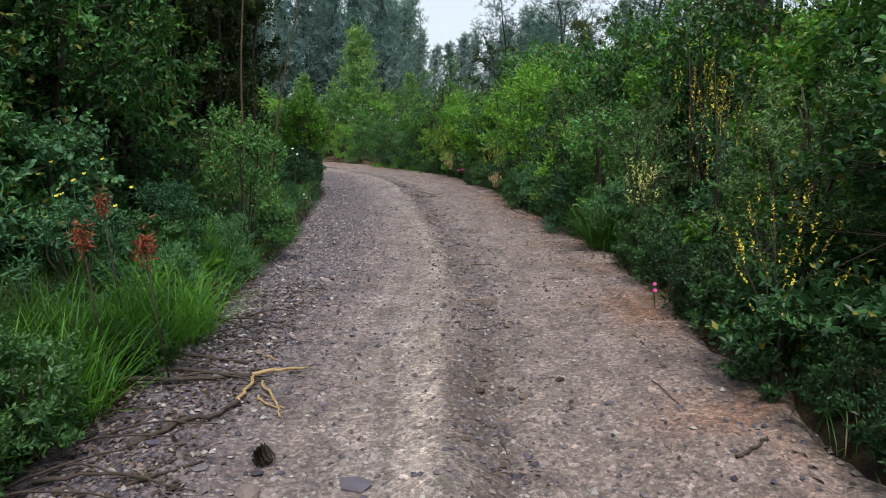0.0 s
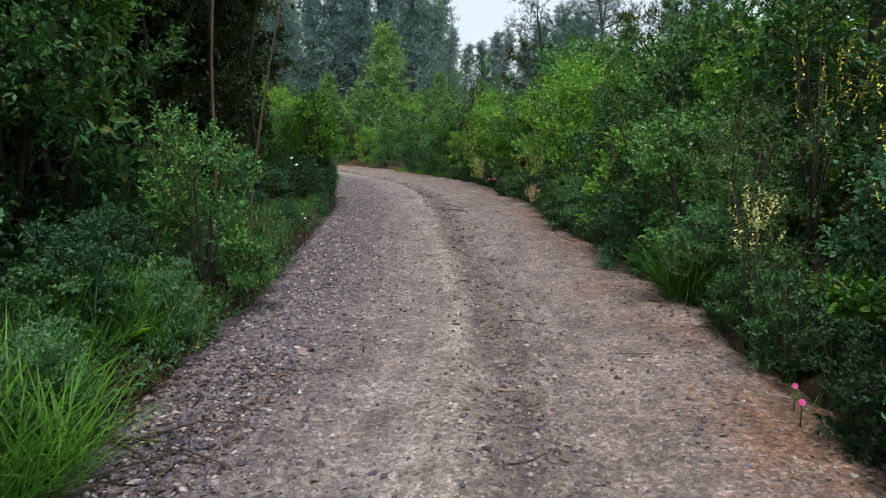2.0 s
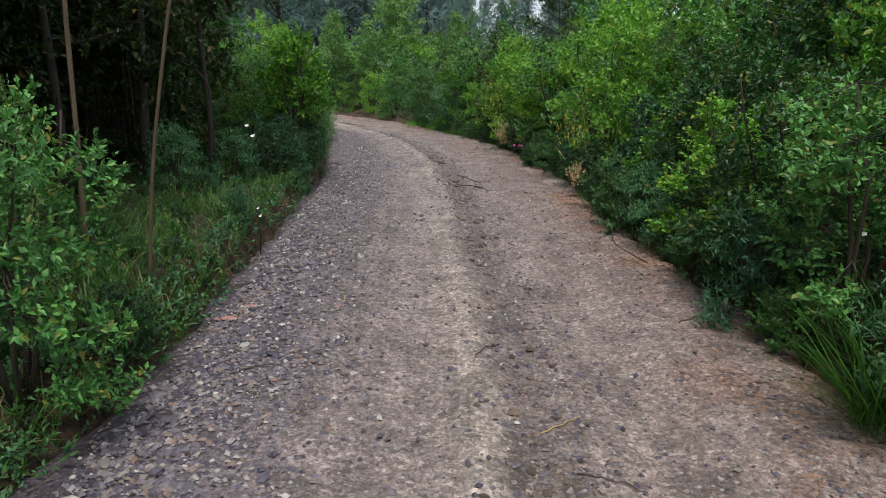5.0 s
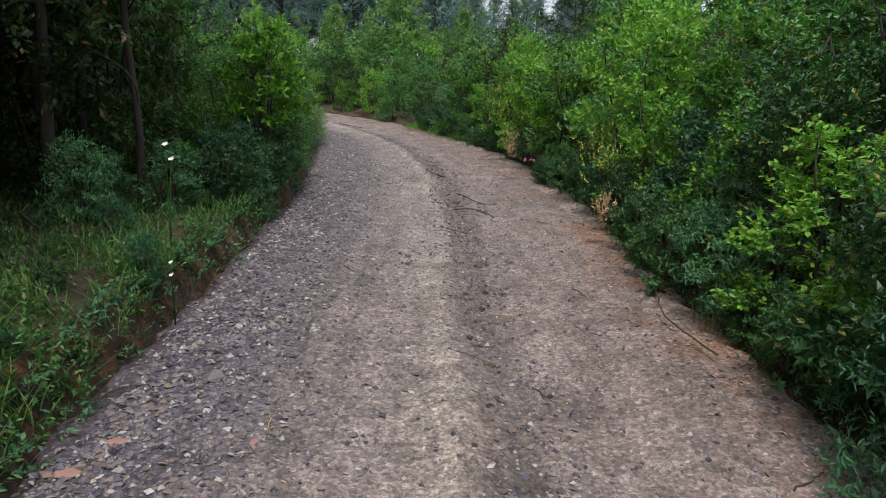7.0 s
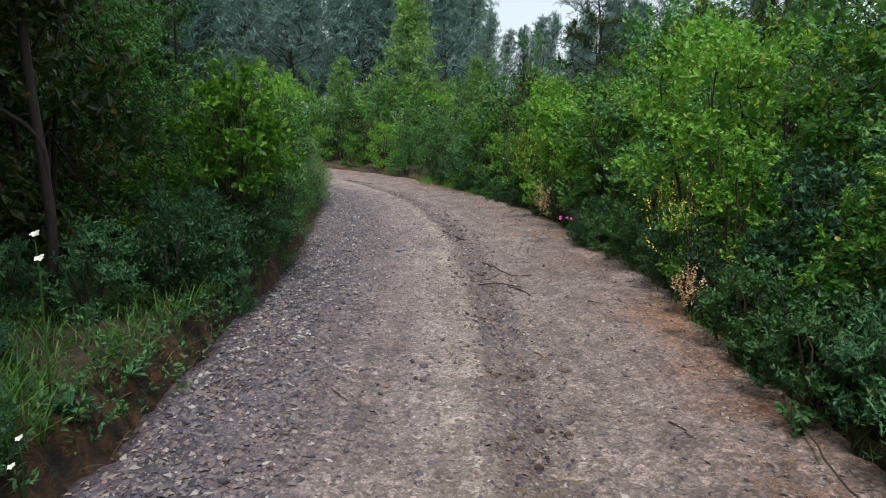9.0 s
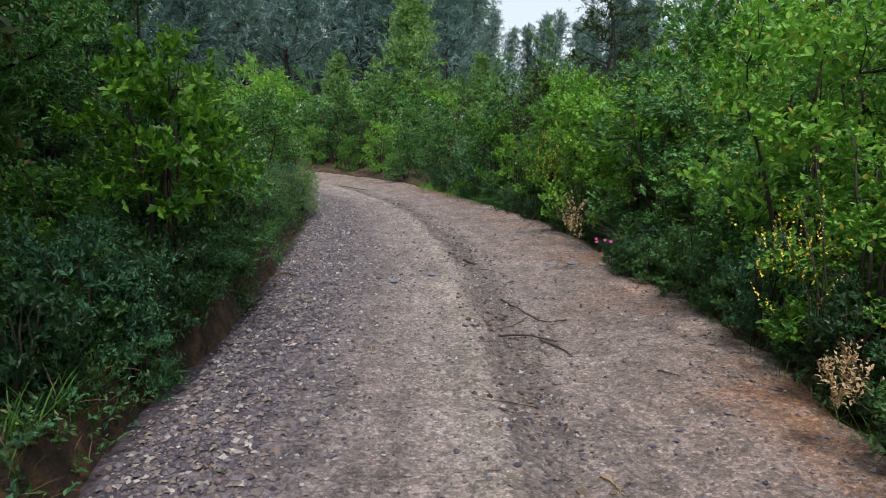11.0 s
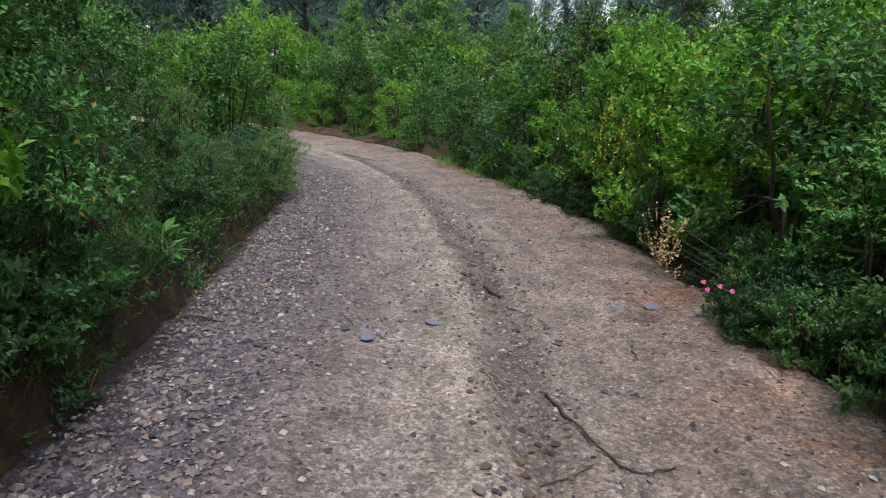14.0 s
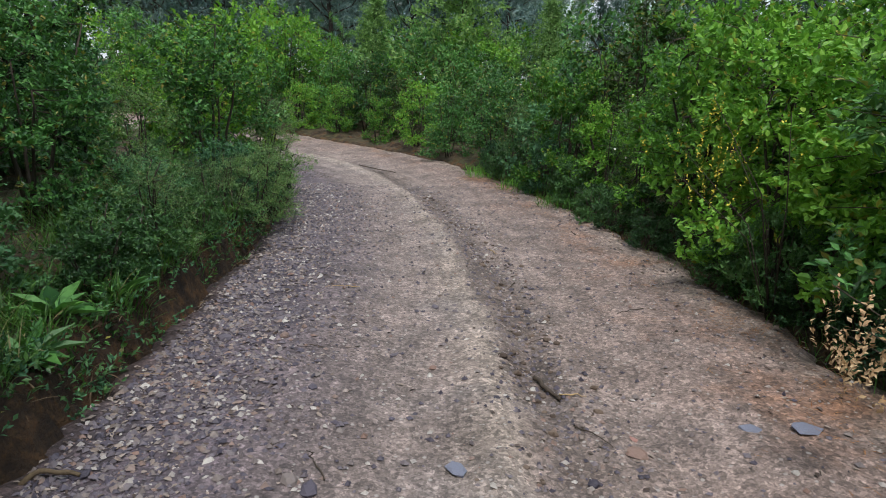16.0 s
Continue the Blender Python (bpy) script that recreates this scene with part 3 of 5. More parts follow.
def by_track(run, off):
    """A place by run (metres walked) and metres beyond the edge: positive right, negative left."""
    s = S0 + run
    h = float(np.interp(s, LINE_S, LINE[:, 2]))
    x, y = place_on_line(s, (h + off) if off > 0 else (off - h))
    return float(x), float(y)


run = -1.5
while run < 44:
    kind, words = OUTER[rng.randrange(len(OUTER))]
    tall = rng.uniform(0.85, 1.1)
    size = rng.uniform(0.70, 1.12)
    flowers = None
    if rng.random() < 0.30 and kind in ("shrub", "heath_bush"):
        flowers = (YELLOW, 70, 0.013) if rng.random() < 0.6 else (WHITE, 22, 0.02)
        words = words.split(" ", 1)[0] + " " + words.split(" ", 1)[1].split(" with")[0].split(" leaning")[0] + " dotted with " + ("yellow" if flowers[0] is YELLOW else "white") + " flowers"
    if 13 < run < 24 and rng.random() < 0.5:
        kind, words, flowers = "bright_shrub", "bright green broad-leaved shrub by the track", None
    x, y = by_track(run, (0.66 if run < 6 else 0.44) + 0.10 * math.sin(run * 1.3) + rng.uniform(-0.06, 0.30) - 0.35 * (0.9 - size))
    if run > 27:
        kind = rng.choice(["far_shrub", "far_dark_shrub"])
        flowers, size, words = None, size * 0.66, "rounded green shrub where the track bends away"
    shrub(kind, x, y, size, tall, words, HEDGE, flowers)
    # low growth at the very edge
    for step in (0.1, 0.5) if run < 26 else ():
        x, y = by_track(run + step, 0.14 + rng.uniform(-0.08, 0.12))
        shrub(rng.choice(["low_shrub", "low_shrub", "low_shrub", "grey_herb"]), x, y, rng.uniform(0.7, 1.0), rng.uniform(0.8, 1.2), "low leafy shrub spilling onto the gravel edge", HEDGE)
    # taller row behind
    x, y = by_track(run, 1.75 + rng.uniform(-0.2, 0.2))
    kind = rng.choice(["far_shrub", "dark_shrub", "far_dark_shrub", "far_shrub"]) if run > 21 else rng.choice(["shrub", "shrub", "bright_shrub", "bright_shrub", "heath_bush"])
    shrub(kind, x, y, (rng.uniform(0.95, 1.2) * (0.7 if run > 25 else 1)) if run > 21 else rng.uniform(1.1, 1.32), rng.uniform(0.9, 1.05), "tall green shrub in the second row of the thicket", HEDGE)
    if run < 23:
        x, y = by_track(run, 3.1 + rng.uniform(-0.4, 0.6))
        shrub(rng.choice(["far_shrub", "far_dark_shrub"]), x, y, rng.uniform(0.95, 1.25), 1.0, "tall green shrub deep in the thicket", HEDGE)
    run += 0.92 if run < 26 else 1.3

# ---- inner (left-hand) bank ----
INNER = "shrubs along the inner edge of the track"
LEFT_PLAN = [   # kind, metres walked, metres beyond the edge, size, height, words
    ("low_shrub", 1.2, 0.45, 1.0, 1.1, "low dark green shrub beside the gravel"), ("grey_herb", 2.0, 0.65, 1.0, 1.0, "grey-green feathery herb clump"),
    ("low_shrub", 2.5, 0.3, 0.9, 0.9, "low dark green shrub beside the gravel"), ("grey_herb", 3.2, 0.95, 1.1, 1.1, "grey-green feathery herb clump"),
    ("shrub", 3.0, 1.8, 0.9, 0.9, "mid-green shrub behind the herbs"), ("grey_herb", 4.2, 0.7, 0.9, 0.9, "grey-green feathery herb clump"),
    ("bramble", 5.0, 1.3, 0.9, 0.95, "grey-green bramble clump on the bank"), ("low_shrub", 5.2, 0.55, 0.9, 1.0, "low leafy shrub on the bank"),
    ("shrub", 6.65, 0.28, 0.52, 1.2, "fresh green shrub standing alone on the bank"), ("low_shrub", 6.3, 0.9, 1.0, 1.1, "low leafy shrub on the bank"),
    ("heath_bush", 7.4, 0.75, 0.62, 1.1, "thin heath bush with small pale tips"), ("bramble", 8.2, 1.5, 0.9, 1.0, "grey-green bramble clump on the bank"),
    ("grey_herb", 11.0, 1.1, 0.8, 1.0, "blue-green leafy herb under the trees"), ("grey_herb", 11.8, 0.75, 0.9, 1.0, "blue-green leafy herb under the trees"),
    ("grey_herb", 12.6, 0.4, 1.0, 1.0, "blue-green leafy herb on the cut bank"), ("oak_sapling", 13.5, 0.25, 0.95, 1.1, "young oak sapling with bright lobed leaves"),
    ("oak_sapling", 14.1, 0.28, 0.85, 1.15, "young oak sapling with bright lobed leaves"), ("bright_shrub", 13.2, 0.75, 0.8, 0.95, "bright green shrub over the cut bank"),
    ("shrub", 14.9, 0.45, 0.7, 1.1, "mid-green shrub over the cut bank"), ("grey_herb", 14.0, 0.2, 0.8, 0.9, "blue-green leafy herb on the cut bank"),
    ("heath_bush", 15.7, 0.35, 0.75, 1.05, "heath bush with fine needles on the bank"), ("shrub", 16.0, 1.2, 0.8, 1.0, "mid-green shrub on the bank"),
    ("bramble", 17.2, 0.9, 0.6, 0.9, "grey-green bramble on the cut bank"), ("low_shrub", 17.8, 0.4, 0.8, 0.9, "low leafy shrub on the cut bank"),
    ("shrub", 19.2, 1.5, 0.75, 1.0, "thin mid-green shrub on the bank"), ("grey_herb", 18.8, 0.5, 0.8, 0.9, "grey-green herb on the cut bank"),
    ("grey_herb", 20.3, 0.35, 0.9, 1.0, "grey-green herb on the cut bank"), ("heath_bush", 20.6, 1.2, 0.85, 1.05, "heath bush with fine needles on the bank"),
    ("shrub", 22.0, 0.8, 0.9, 1.0, "mid-green shrub where the track bends"), ("bright_shrub", 23.3, 0.9, 0.95, 1.1, "bright green shrub where the track bends"),
    ("far_shrub", 25.0, 1.4, 0.8, 1.0, "rounded green shrub where the track bends"), ("far_dark_shrub", 27.5, 1.4, 0.85, 1.0, "rounded green shrub where the track bends"),
    ("far_shrub", 30.5, 1.4, 0.85, 1.0, "rounded green shrub where the track bends"), ("far_shrub", 34.0, 1.4, 0.85, 1.0, "rounded green shrub where the track bends"),
]
for kind, run, off, size, tall, words in LEFT_PLAN:
    x, y = by_track(run, -off)
    flowers = (YELLOW, 45, 0.016) if kind == "grey_herb" and run < 4 else ((WHITE, 14, 0.014) if kind == "heath_bush" and run < 8 else None)
    shrub(kind, x, y, size, tall, words + (" with yellow flowers" if flowers and flowers[0] is YELLOW else ""), INNER, flowers)

# the shaded thicket and thin trees behind the inner bank
for i in range(22):
    run = -1 + i * 1.25
    x, y = by_track(run, -(2.9 + rng.uniform(-0.3, 0.5) + (0.5 if 8 < run < 12.5 else 0)))
    # from 5.5 to 15 m only the darkest leaves, standing in for shade
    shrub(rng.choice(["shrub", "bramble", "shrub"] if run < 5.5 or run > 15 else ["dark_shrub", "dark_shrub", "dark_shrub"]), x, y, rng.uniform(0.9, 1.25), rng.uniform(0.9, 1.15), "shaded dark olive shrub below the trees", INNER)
    if i % 2 == 0:
        x, y = by_track(run + 0.4, -(4.6 + rng.uniform(-0.4, 0.5)))
        shrub("far_dark_shrub", x, y, rng.uniform(1.0, 1.3), 1.0, "tall green shrub deep in the wood", INNER)
WOOD = "thin trees behind the inner bank"
for i in range(20):
    run = -2 + i * 1.35
    off = 2.5 + 1.6 * ((i * 0.618) % 1) + (0.3 if 5 < run < 9 else 0)
    x, y = by_track(run, -off)
    tree(["leafy_a", "leafy_b", "green_a"][i % 3 if 6 < run < 15 else 2], x, y, rng.uniform(0.85, 1.1), "thin dark-barked tree with olive-green leaves", WOOD)
for i in range(14):
    x, y = by_track(-4 + i * 2.3, -(6.5 + rng.uniform(-0.8, 2.5)))
    tree(["leafy_b", "green_a", "leafy_a"][i % 3], x, y, rng.uniform(1.0, 1.35), "taller tree deeper in the wood", WOOD)

# trees behind the outer hedge
OUTWOOD = "trees behind the outer thicket"
for i in range(16):
    run = -2 + i * 1.9
    x, y = by_track(run, 3.4 + rng.uniform(0, 2.2))
    tree(["green_a", "green_b", "leafy_a"][i % 3], x, y, rng.uniform(0.62, 0.8) if run > 5 else rng.uniform(0.85, 1.05), "slender green tree rising from the thicket", OUTWOOD)
tree("leafy_b", 4.6, 9.2, 1.0, "dark-trunked tree rising from the thicket", OUTWOOD)
for x, y, size in ((5.6, 33, 1.0), (8.5, 27, 0.95), (11, 36, 1.2), (13, 22, 0.9), (9.5, 16, 0.85)):
    tree("pine_near", x, y, size, "open-crowned pine with bare dark branches", "pines behind the thicket")

for x, y, size in ((0.80, 16.30, 0.75), (0.66, 16.60, 0.7), (0.66, 16.28, 0.5), (0.85, 15.95, 0.7)):
    shrub("low_shrub", x, y, size, 0.95, "low leafy shrub round the pink flowers", HEDGE)

# the slope beyond the bend
BEYOND = "growth beyond the bend"
tree("pale", -4.3, 33.0, 1.0, "young pale green tree of conical shape", BEYOND)
tree("pale", -7.4, 35.0, 0.62, "smaller pale green tree beyond the bend", BEYOND)
tree("pale", -1.8, 35.0, 0.62, "smaller pale green tree beyond the bend", BEYOND)
for i in range(26):
    x, y = -17 + (i % 13) * 1.75 + rng.uniform(-0.5, 0.5), 33.8 + (i // 13) * 2.8 + rng.uniform(-0.6, 0.6) - 0.12 * max(0, -17 + (i % 13) * 1.75 + 10)
    if abs(float(across(x, y)[1][0])) > 3:
        shrub(rng.choice(["far_shrub", "far_dark_shrub", "far_shrub"]), x, y, rng.uniform(0.75, 1.1), rng.uniform(0.9, 1.1), "rounded green shrub beyond the bend", BEYOND)
for i in range(10):
    x, y = -20 + i * 2.3 + rng.uniform(-0.6, 0.6), 39 + rng.uniform(0, 4)
    tree(["green_a", "green_b"][i % 2], x, y, rng.uniform(0.6, 0.8), "green broad-leaved tree below the pines", BEYOND)

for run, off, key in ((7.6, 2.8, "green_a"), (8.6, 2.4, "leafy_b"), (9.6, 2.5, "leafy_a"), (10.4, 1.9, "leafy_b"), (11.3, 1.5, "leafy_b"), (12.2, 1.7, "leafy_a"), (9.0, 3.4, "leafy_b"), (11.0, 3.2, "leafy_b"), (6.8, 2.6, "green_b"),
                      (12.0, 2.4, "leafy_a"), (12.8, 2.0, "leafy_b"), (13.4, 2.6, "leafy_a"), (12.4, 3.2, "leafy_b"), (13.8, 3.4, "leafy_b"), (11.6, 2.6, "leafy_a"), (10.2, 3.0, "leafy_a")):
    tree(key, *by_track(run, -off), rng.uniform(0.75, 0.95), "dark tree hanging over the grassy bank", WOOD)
# tall trees added for shade: their crowns, out of view, darken the hollow
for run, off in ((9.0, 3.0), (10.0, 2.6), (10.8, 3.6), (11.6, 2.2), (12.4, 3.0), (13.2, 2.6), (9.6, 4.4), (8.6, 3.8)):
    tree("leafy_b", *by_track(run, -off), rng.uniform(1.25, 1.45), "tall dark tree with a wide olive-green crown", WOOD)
# near-black olive shrubs that put the hollow's deep shade into leaf colour
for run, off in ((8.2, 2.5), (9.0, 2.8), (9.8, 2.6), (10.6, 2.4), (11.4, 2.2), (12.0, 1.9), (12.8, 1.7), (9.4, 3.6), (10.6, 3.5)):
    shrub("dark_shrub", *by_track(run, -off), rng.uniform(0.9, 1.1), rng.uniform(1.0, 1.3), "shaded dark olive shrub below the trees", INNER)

# two hidden rows added to keep sky light from leaking through the wood
for i in range(26):
    x, y = by_track(-2 + (i % 13) * 1.9, -(5.4 + 1.9 * (i // 13) + rng.uniform(-0.4, 0.4)))
    shrub("far_dark_shrub", x, y, rng.uniform(1.3, 1.7), 1.1, "tall green shrub deep in the wood", INNER)

for run, off, size in ((2.2, 2.2, 1.25), (3.4, 2.4, 1.4), (4.6, 2.1, 1.35), (5.8, 2.3, 1.4), (7.0, 2.0, 1.3)):
    shrub("shrub", *by_track(run, -off), size, 1.1, "tall mid-green shrub at the edge of the wood", INNER)
for run, off, key in ((3.0, 3.0, "green_a"), (4.4, 3.3, "green_b"), (5.6, 2.9, "green_a"), (6.6, 3.2, "green_b"), (5.7, 1.6, "green_a"), (6.5, 1.9, "green_a"), (7.3, 1.6, "green_a"), (7.9, 2.0, "green_b")):
    tree(key, *by_track(run, -off), 0.95, "leafy green tree at the edge of the wood", WOOD)
for x, y, size in ((-1.85, 2.2, 0.7), (-1.78, 2.65, 0.75), (-1.95, 3.0, 0.8), (-1.72, 3.55, 0.55), (-2.1, 2.5, 0.9), (-1.9, 4.1, 0.7)):
    shrub("low_shrub", x, y, size, 0.95, "low dark green shrub beside the gravel", INNER)

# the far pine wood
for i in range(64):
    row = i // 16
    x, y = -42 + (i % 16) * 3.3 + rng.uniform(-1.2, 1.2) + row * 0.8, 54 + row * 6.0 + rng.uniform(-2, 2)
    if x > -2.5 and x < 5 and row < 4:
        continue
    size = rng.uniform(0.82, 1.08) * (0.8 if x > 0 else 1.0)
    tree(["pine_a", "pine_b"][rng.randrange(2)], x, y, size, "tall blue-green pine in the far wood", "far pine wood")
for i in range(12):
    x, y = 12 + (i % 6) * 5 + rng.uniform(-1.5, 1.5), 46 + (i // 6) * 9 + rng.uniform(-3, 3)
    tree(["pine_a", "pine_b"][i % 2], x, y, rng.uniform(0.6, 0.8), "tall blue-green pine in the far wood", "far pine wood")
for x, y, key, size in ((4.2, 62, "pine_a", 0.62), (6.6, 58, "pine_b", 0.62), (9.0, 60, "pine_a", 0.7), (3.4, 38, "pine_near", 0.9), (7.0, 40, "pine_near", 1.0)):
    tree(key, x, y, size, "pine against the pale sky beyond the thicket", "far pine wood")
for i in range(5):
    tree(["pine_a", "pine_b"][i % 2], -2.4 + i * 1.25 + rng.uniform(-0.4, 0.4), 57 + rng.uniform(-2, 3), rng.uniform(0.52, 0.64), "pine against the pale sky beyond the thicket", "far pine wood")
# the wood behind the walker
for i in range(10):
    a = radians(200 + i * 16)
    tree(["leafy_b", "green_a"][i % 2], 9 * math.cos(a), -2 + 9 * math.sin(a), rng.uniform(1.0, 1.3), "tree closing the wood behind the track", "trees behind the start")

# low growth that hides the soil on the inner bank
for i in range(84):
    run = 0.6 + i * 0.275 + rng.uniform(-0.15, 0.15)
    grassy = 8.2 < run < 11.4
    off = 0.12 + 2.2 * rng.random() ** 1.3
    x, y = by_track(run, -off)
    kind, words = rng.choice([("low_shrub", "low leafy shrub on the inner bank"), ("grey_herb", "grey-green herb on the inner bank"), ("low_shrub", "low leafy shrub on the inner bank")])
    shrub(kind, x, y, rng.uniform(0.5, 0.85) * (0.5 if grassy else 1.0), rng.uniform(0.8, 1.2), words, INNER)
for run, off, size in ((12.7, 0.30, 0.9), (13.1, 0.20, 0.9), (13.4, 0.42, 1.1), (13.8, 0.16, 0.85), (14.2, 0.35, 1.1), (14.6, 0.15, 0.85), (15.0, 0.25, 0.9), (13.9, 0.55, 1.2), (12.3, 0.5, 0.9)):
    shrub("low_shrub", *by_track(run, -off), size, 1.1, "dark leafy shrub below the oak saplings", INNER)
# feathery growth bulging over the inner edge before the bend
for run, off, size in ((18.4, 0.30, 0.42), (19.2, 0.22, 0.45), (19.9, 0.16, 0.5), (20.6, 0.10, 0.55), (21.2, 0.08, 0.6), (21.8, 0.10, 0.62), (22.5, 0.18, 0.66), (23.3, 0.25, 0.7)):
    shrub("heath_bush", *by_track(run, -off), size, rng.uniform(0.75, 0.95), "feathery grey-green heath bulging over the gravel edge", INNER)

# ---- grass ----
gr = np.random.RandomState(31)


def grass_blades(x, y, length, width, lean=0.5):
    n = len(x)
    z = ground_at(x, y) - 0.01
    a = gr.uniform(0, 6.283, n)
    d = np.stack([np.cos(a) * lean, np.sin(a) * lean, np.ones(n)], 1) * 1.0
    d[:, :2] *= gr.uniform(0.0, 1.3, (n, 1))
    nor = np.stack([-np.cos(a), -np.sin(a), 0.3 * np.ones(n)], 1)
    return leaves(np.stack([x, y, z], 1), d, nor, length, 0.75 * np.full(n, width) * gr.uniform(0.7, 1.3, n), "blade", 0.0, 0.5)


N = 52000
run = gr.uniform(0.5, 24, N)
off = gr.uniform(0.02, 1, N) ** 1.4 * np.where((run > 7.5) & (run < 12.5), 2.6, 1.7)
clump = waves(run, off, 0.9, 40) + 0.4 * waves(run, off, 0.3, 41)
keep = clump > gr.uniform(-0.7, 0.9, N)
run, off, clump = run[keep], off[keep] + 0.10, clump[keep]
bx, by = place_on_line(S0 + run, -(np.interp(S0 + run, LINE_S, LINE[:, 2]) + off))
grass = new("grass", mesh_of("grass", *grass_blades(bx, by, gr.uniform(0.05, 0.22, len(bx)) * (1 + 0.4 * np.clip(clump, 0, 1)), 0.010), GRASS))
tagged(grass, "uneven green grass on the inner bank", "grass", kind="stuff")
# small-leaved herbs and seedlings between the blades
M = 6400
run = gr.uniform(0.5, 24, M)
off = 0.05 + gr.uniform(0, 1, M) ** 1.3 * 2.0
bx, by = place_on_line(S0 + run, -(np.interp(S0 + run, LINE_S, LINE[:, 2]) + off))
keep = waves(run, off, 0.7, 44) > gr.uniform(-1.0, 0.6, M)
bx, by = bx[keep], by[keep]
tall = gr.uniform(0.05, 0.24, len(bx))
dirs = unit(np.stack([gr.normal(0, 0.35, len(bx)), gr.normal(0, 0.35, len(bx)), np.ones(len(bx))], 1))
tips = np.stack([bx, by, ground_at(bx, by)], 1) + dirs * tall[:, None]
half_way = len(bx) // 2
for pick, mat, size in ((slice(0, half_way), MID_LEAF, 0.042), (slice(half_way, None), GRASS, 0.055)):
    herbs = new("ground_herbs", mesh_of("ground_herbs", *sprays(gr, tips[pick], dirs[pick], 8, 0.12, size, 0.42, "oval"), mat))
    tagged(herbs, "small leafy herbs covering the inner bank", "herbs", kind="stuff")
N = 1100
run = gr.uniform(1, 24, N)
bx, by = place_on_line(S0 + run, -(np.interp(S0 + run, LINE_S, LINE[:, 2]) + gr.uniform(-0.02, 0.35, N)))
dry = new("dry_grass", mesh_of("dry_grass", *grass_blades(bx, by, gr.uniform(0.05, 0.22, N), 0.009, 1.3), plain_material("dry_grass_blade", (0.05, 0.032, 0.018), (0.22, 0.15, 0.08))))
tagged(dry, "dry brown grass hanging over the cut bank", "grass", kind="stuff")
M = 2600
run = gr.uniform(1, 24, M)
off = gr.uniform(0.05, 0.32, M)
keep = waves(run, off, 0.8, 46) > gr.uniform(-0.9, 0.7, M)
run, off = run[keep], off[keep]
bx, by = place_on_line(S0 + run, -(np.interp(S0 + run, LINE_S, LINE[:, 2]) + off))
dirs = unit(np.stack([gr.normal(0.55, 0.3, len(bx)), gr.normal(0, 0.35, len(bx)), np.full(len(bx), 0.55)], 1))
tips = np.stack([bx, by, ground_at(bx, by)], 1) + dirs * gr.uniform(0.06, 0.2, (len(bx), 1))
half_way = len(bx) // 2
for pick, mat in ((slice(0, half_way), SHADE_LEAF), (slice(half_way, None), BLUE_LEAF)):
    herbs = new("bank_herbs", mesh_of("bank_herbs", *sprays(gr, tips[pick], dirs[pick], 9, 0.13, 0.046, 0.45, "oval"), mat))
    tagged(herbs, "dark leafy herbs hanging over the cut bank", "herbs", kind="stuff")
N = 5000
run = gr.uniform(0, 26, N)
bx, by = place_on_line(S0 + run, np.interp(S0 + run, LINE_S, LINE[:, 2]) + gr.uniform(-0.05, 0.5, N))
grass = new("grass", mesh_of("grass", *grass_blades(bx, by, gr.uniform(0.06, 0.22, N), 0.008), GRASS))
tagged(grass, "short grass below the outer shrubs", "grass", kind="stuff")


def grass_tuft(x, y, n, reach, length, words, material=LUSH_GRASS):
    n = int(n * 1.6)
    a, q = gr.uniform(0, 6.283, n), reach * np.sqrt(gr.uniform(0, 1, n))
    px, py = q * np.cos(a), q * np.sin(a)
    v, f = grass_blades(x + px, y + py, length * gr.uniform(0.35, 1.1, n), 0.011, 0.6)
    tagged(new("grass_tuft", mesh_of("grass_tuft", v, f, material)), words, "grass", "tall grass tufts", "stuff")


for run, off, n, reach, length in ((3.7, 0.10, 260, 0.26, 0.60), (4.05, 0.04, 280, 0.24, 0.62), (5.0, 0.45, 240, 0.24, 0.45), (5.5, 0.30, 200, 0.22, 0.40),
                                  (7.8, 0.4, 260, 0.4, 0.26), (8.8, 0.8, 220, 0.35, 0.26), (9.4, 1.3, 240, 0.4, 0.30), (10.2, 0.6, 240, 0.4, 0.20), (18.5, 0.35, 140, 0.3, 0.34), (20.0, 0.3, 160, 0.3, 0.36)):
    grass_tuft(*by_track(run, -off), n, reach, length, "lush green grass tuft on the inner bank", GRASS if run > 7 else LUSH_GRASS)
for run, off, n, reach, length in ((2.5, 0.30, 240, 0.24, 0.42), (3.0, 0.20, 260, 0.26, 0.50), (3.3, 0.45, 240, 0.26, 0.55), (4.6, 0.30, 220, 0.24, 0.42), (6.0, 0.5, 180, 0.24, 0.36)):
    grass_tuft(*by_track(run, -off), n, reach, length, "lush green grass tuft arching over the verge")
for run, off, n, reach, length in ((6.9, 0.04, 200, 0.18, 0.75), (16.9, 0.40, 180, 0.22, 0.6), (22.5, 0.2, 200, 0.5, 0.3), (24.0, 0.2, 240, 0.6, 0.3), (25.5, 0.2, 240, 0.6, 0.3)):
    grass_tuft(*by_track(run, off), n, reach, length, "upright green grass tuft below the outer shrubs")


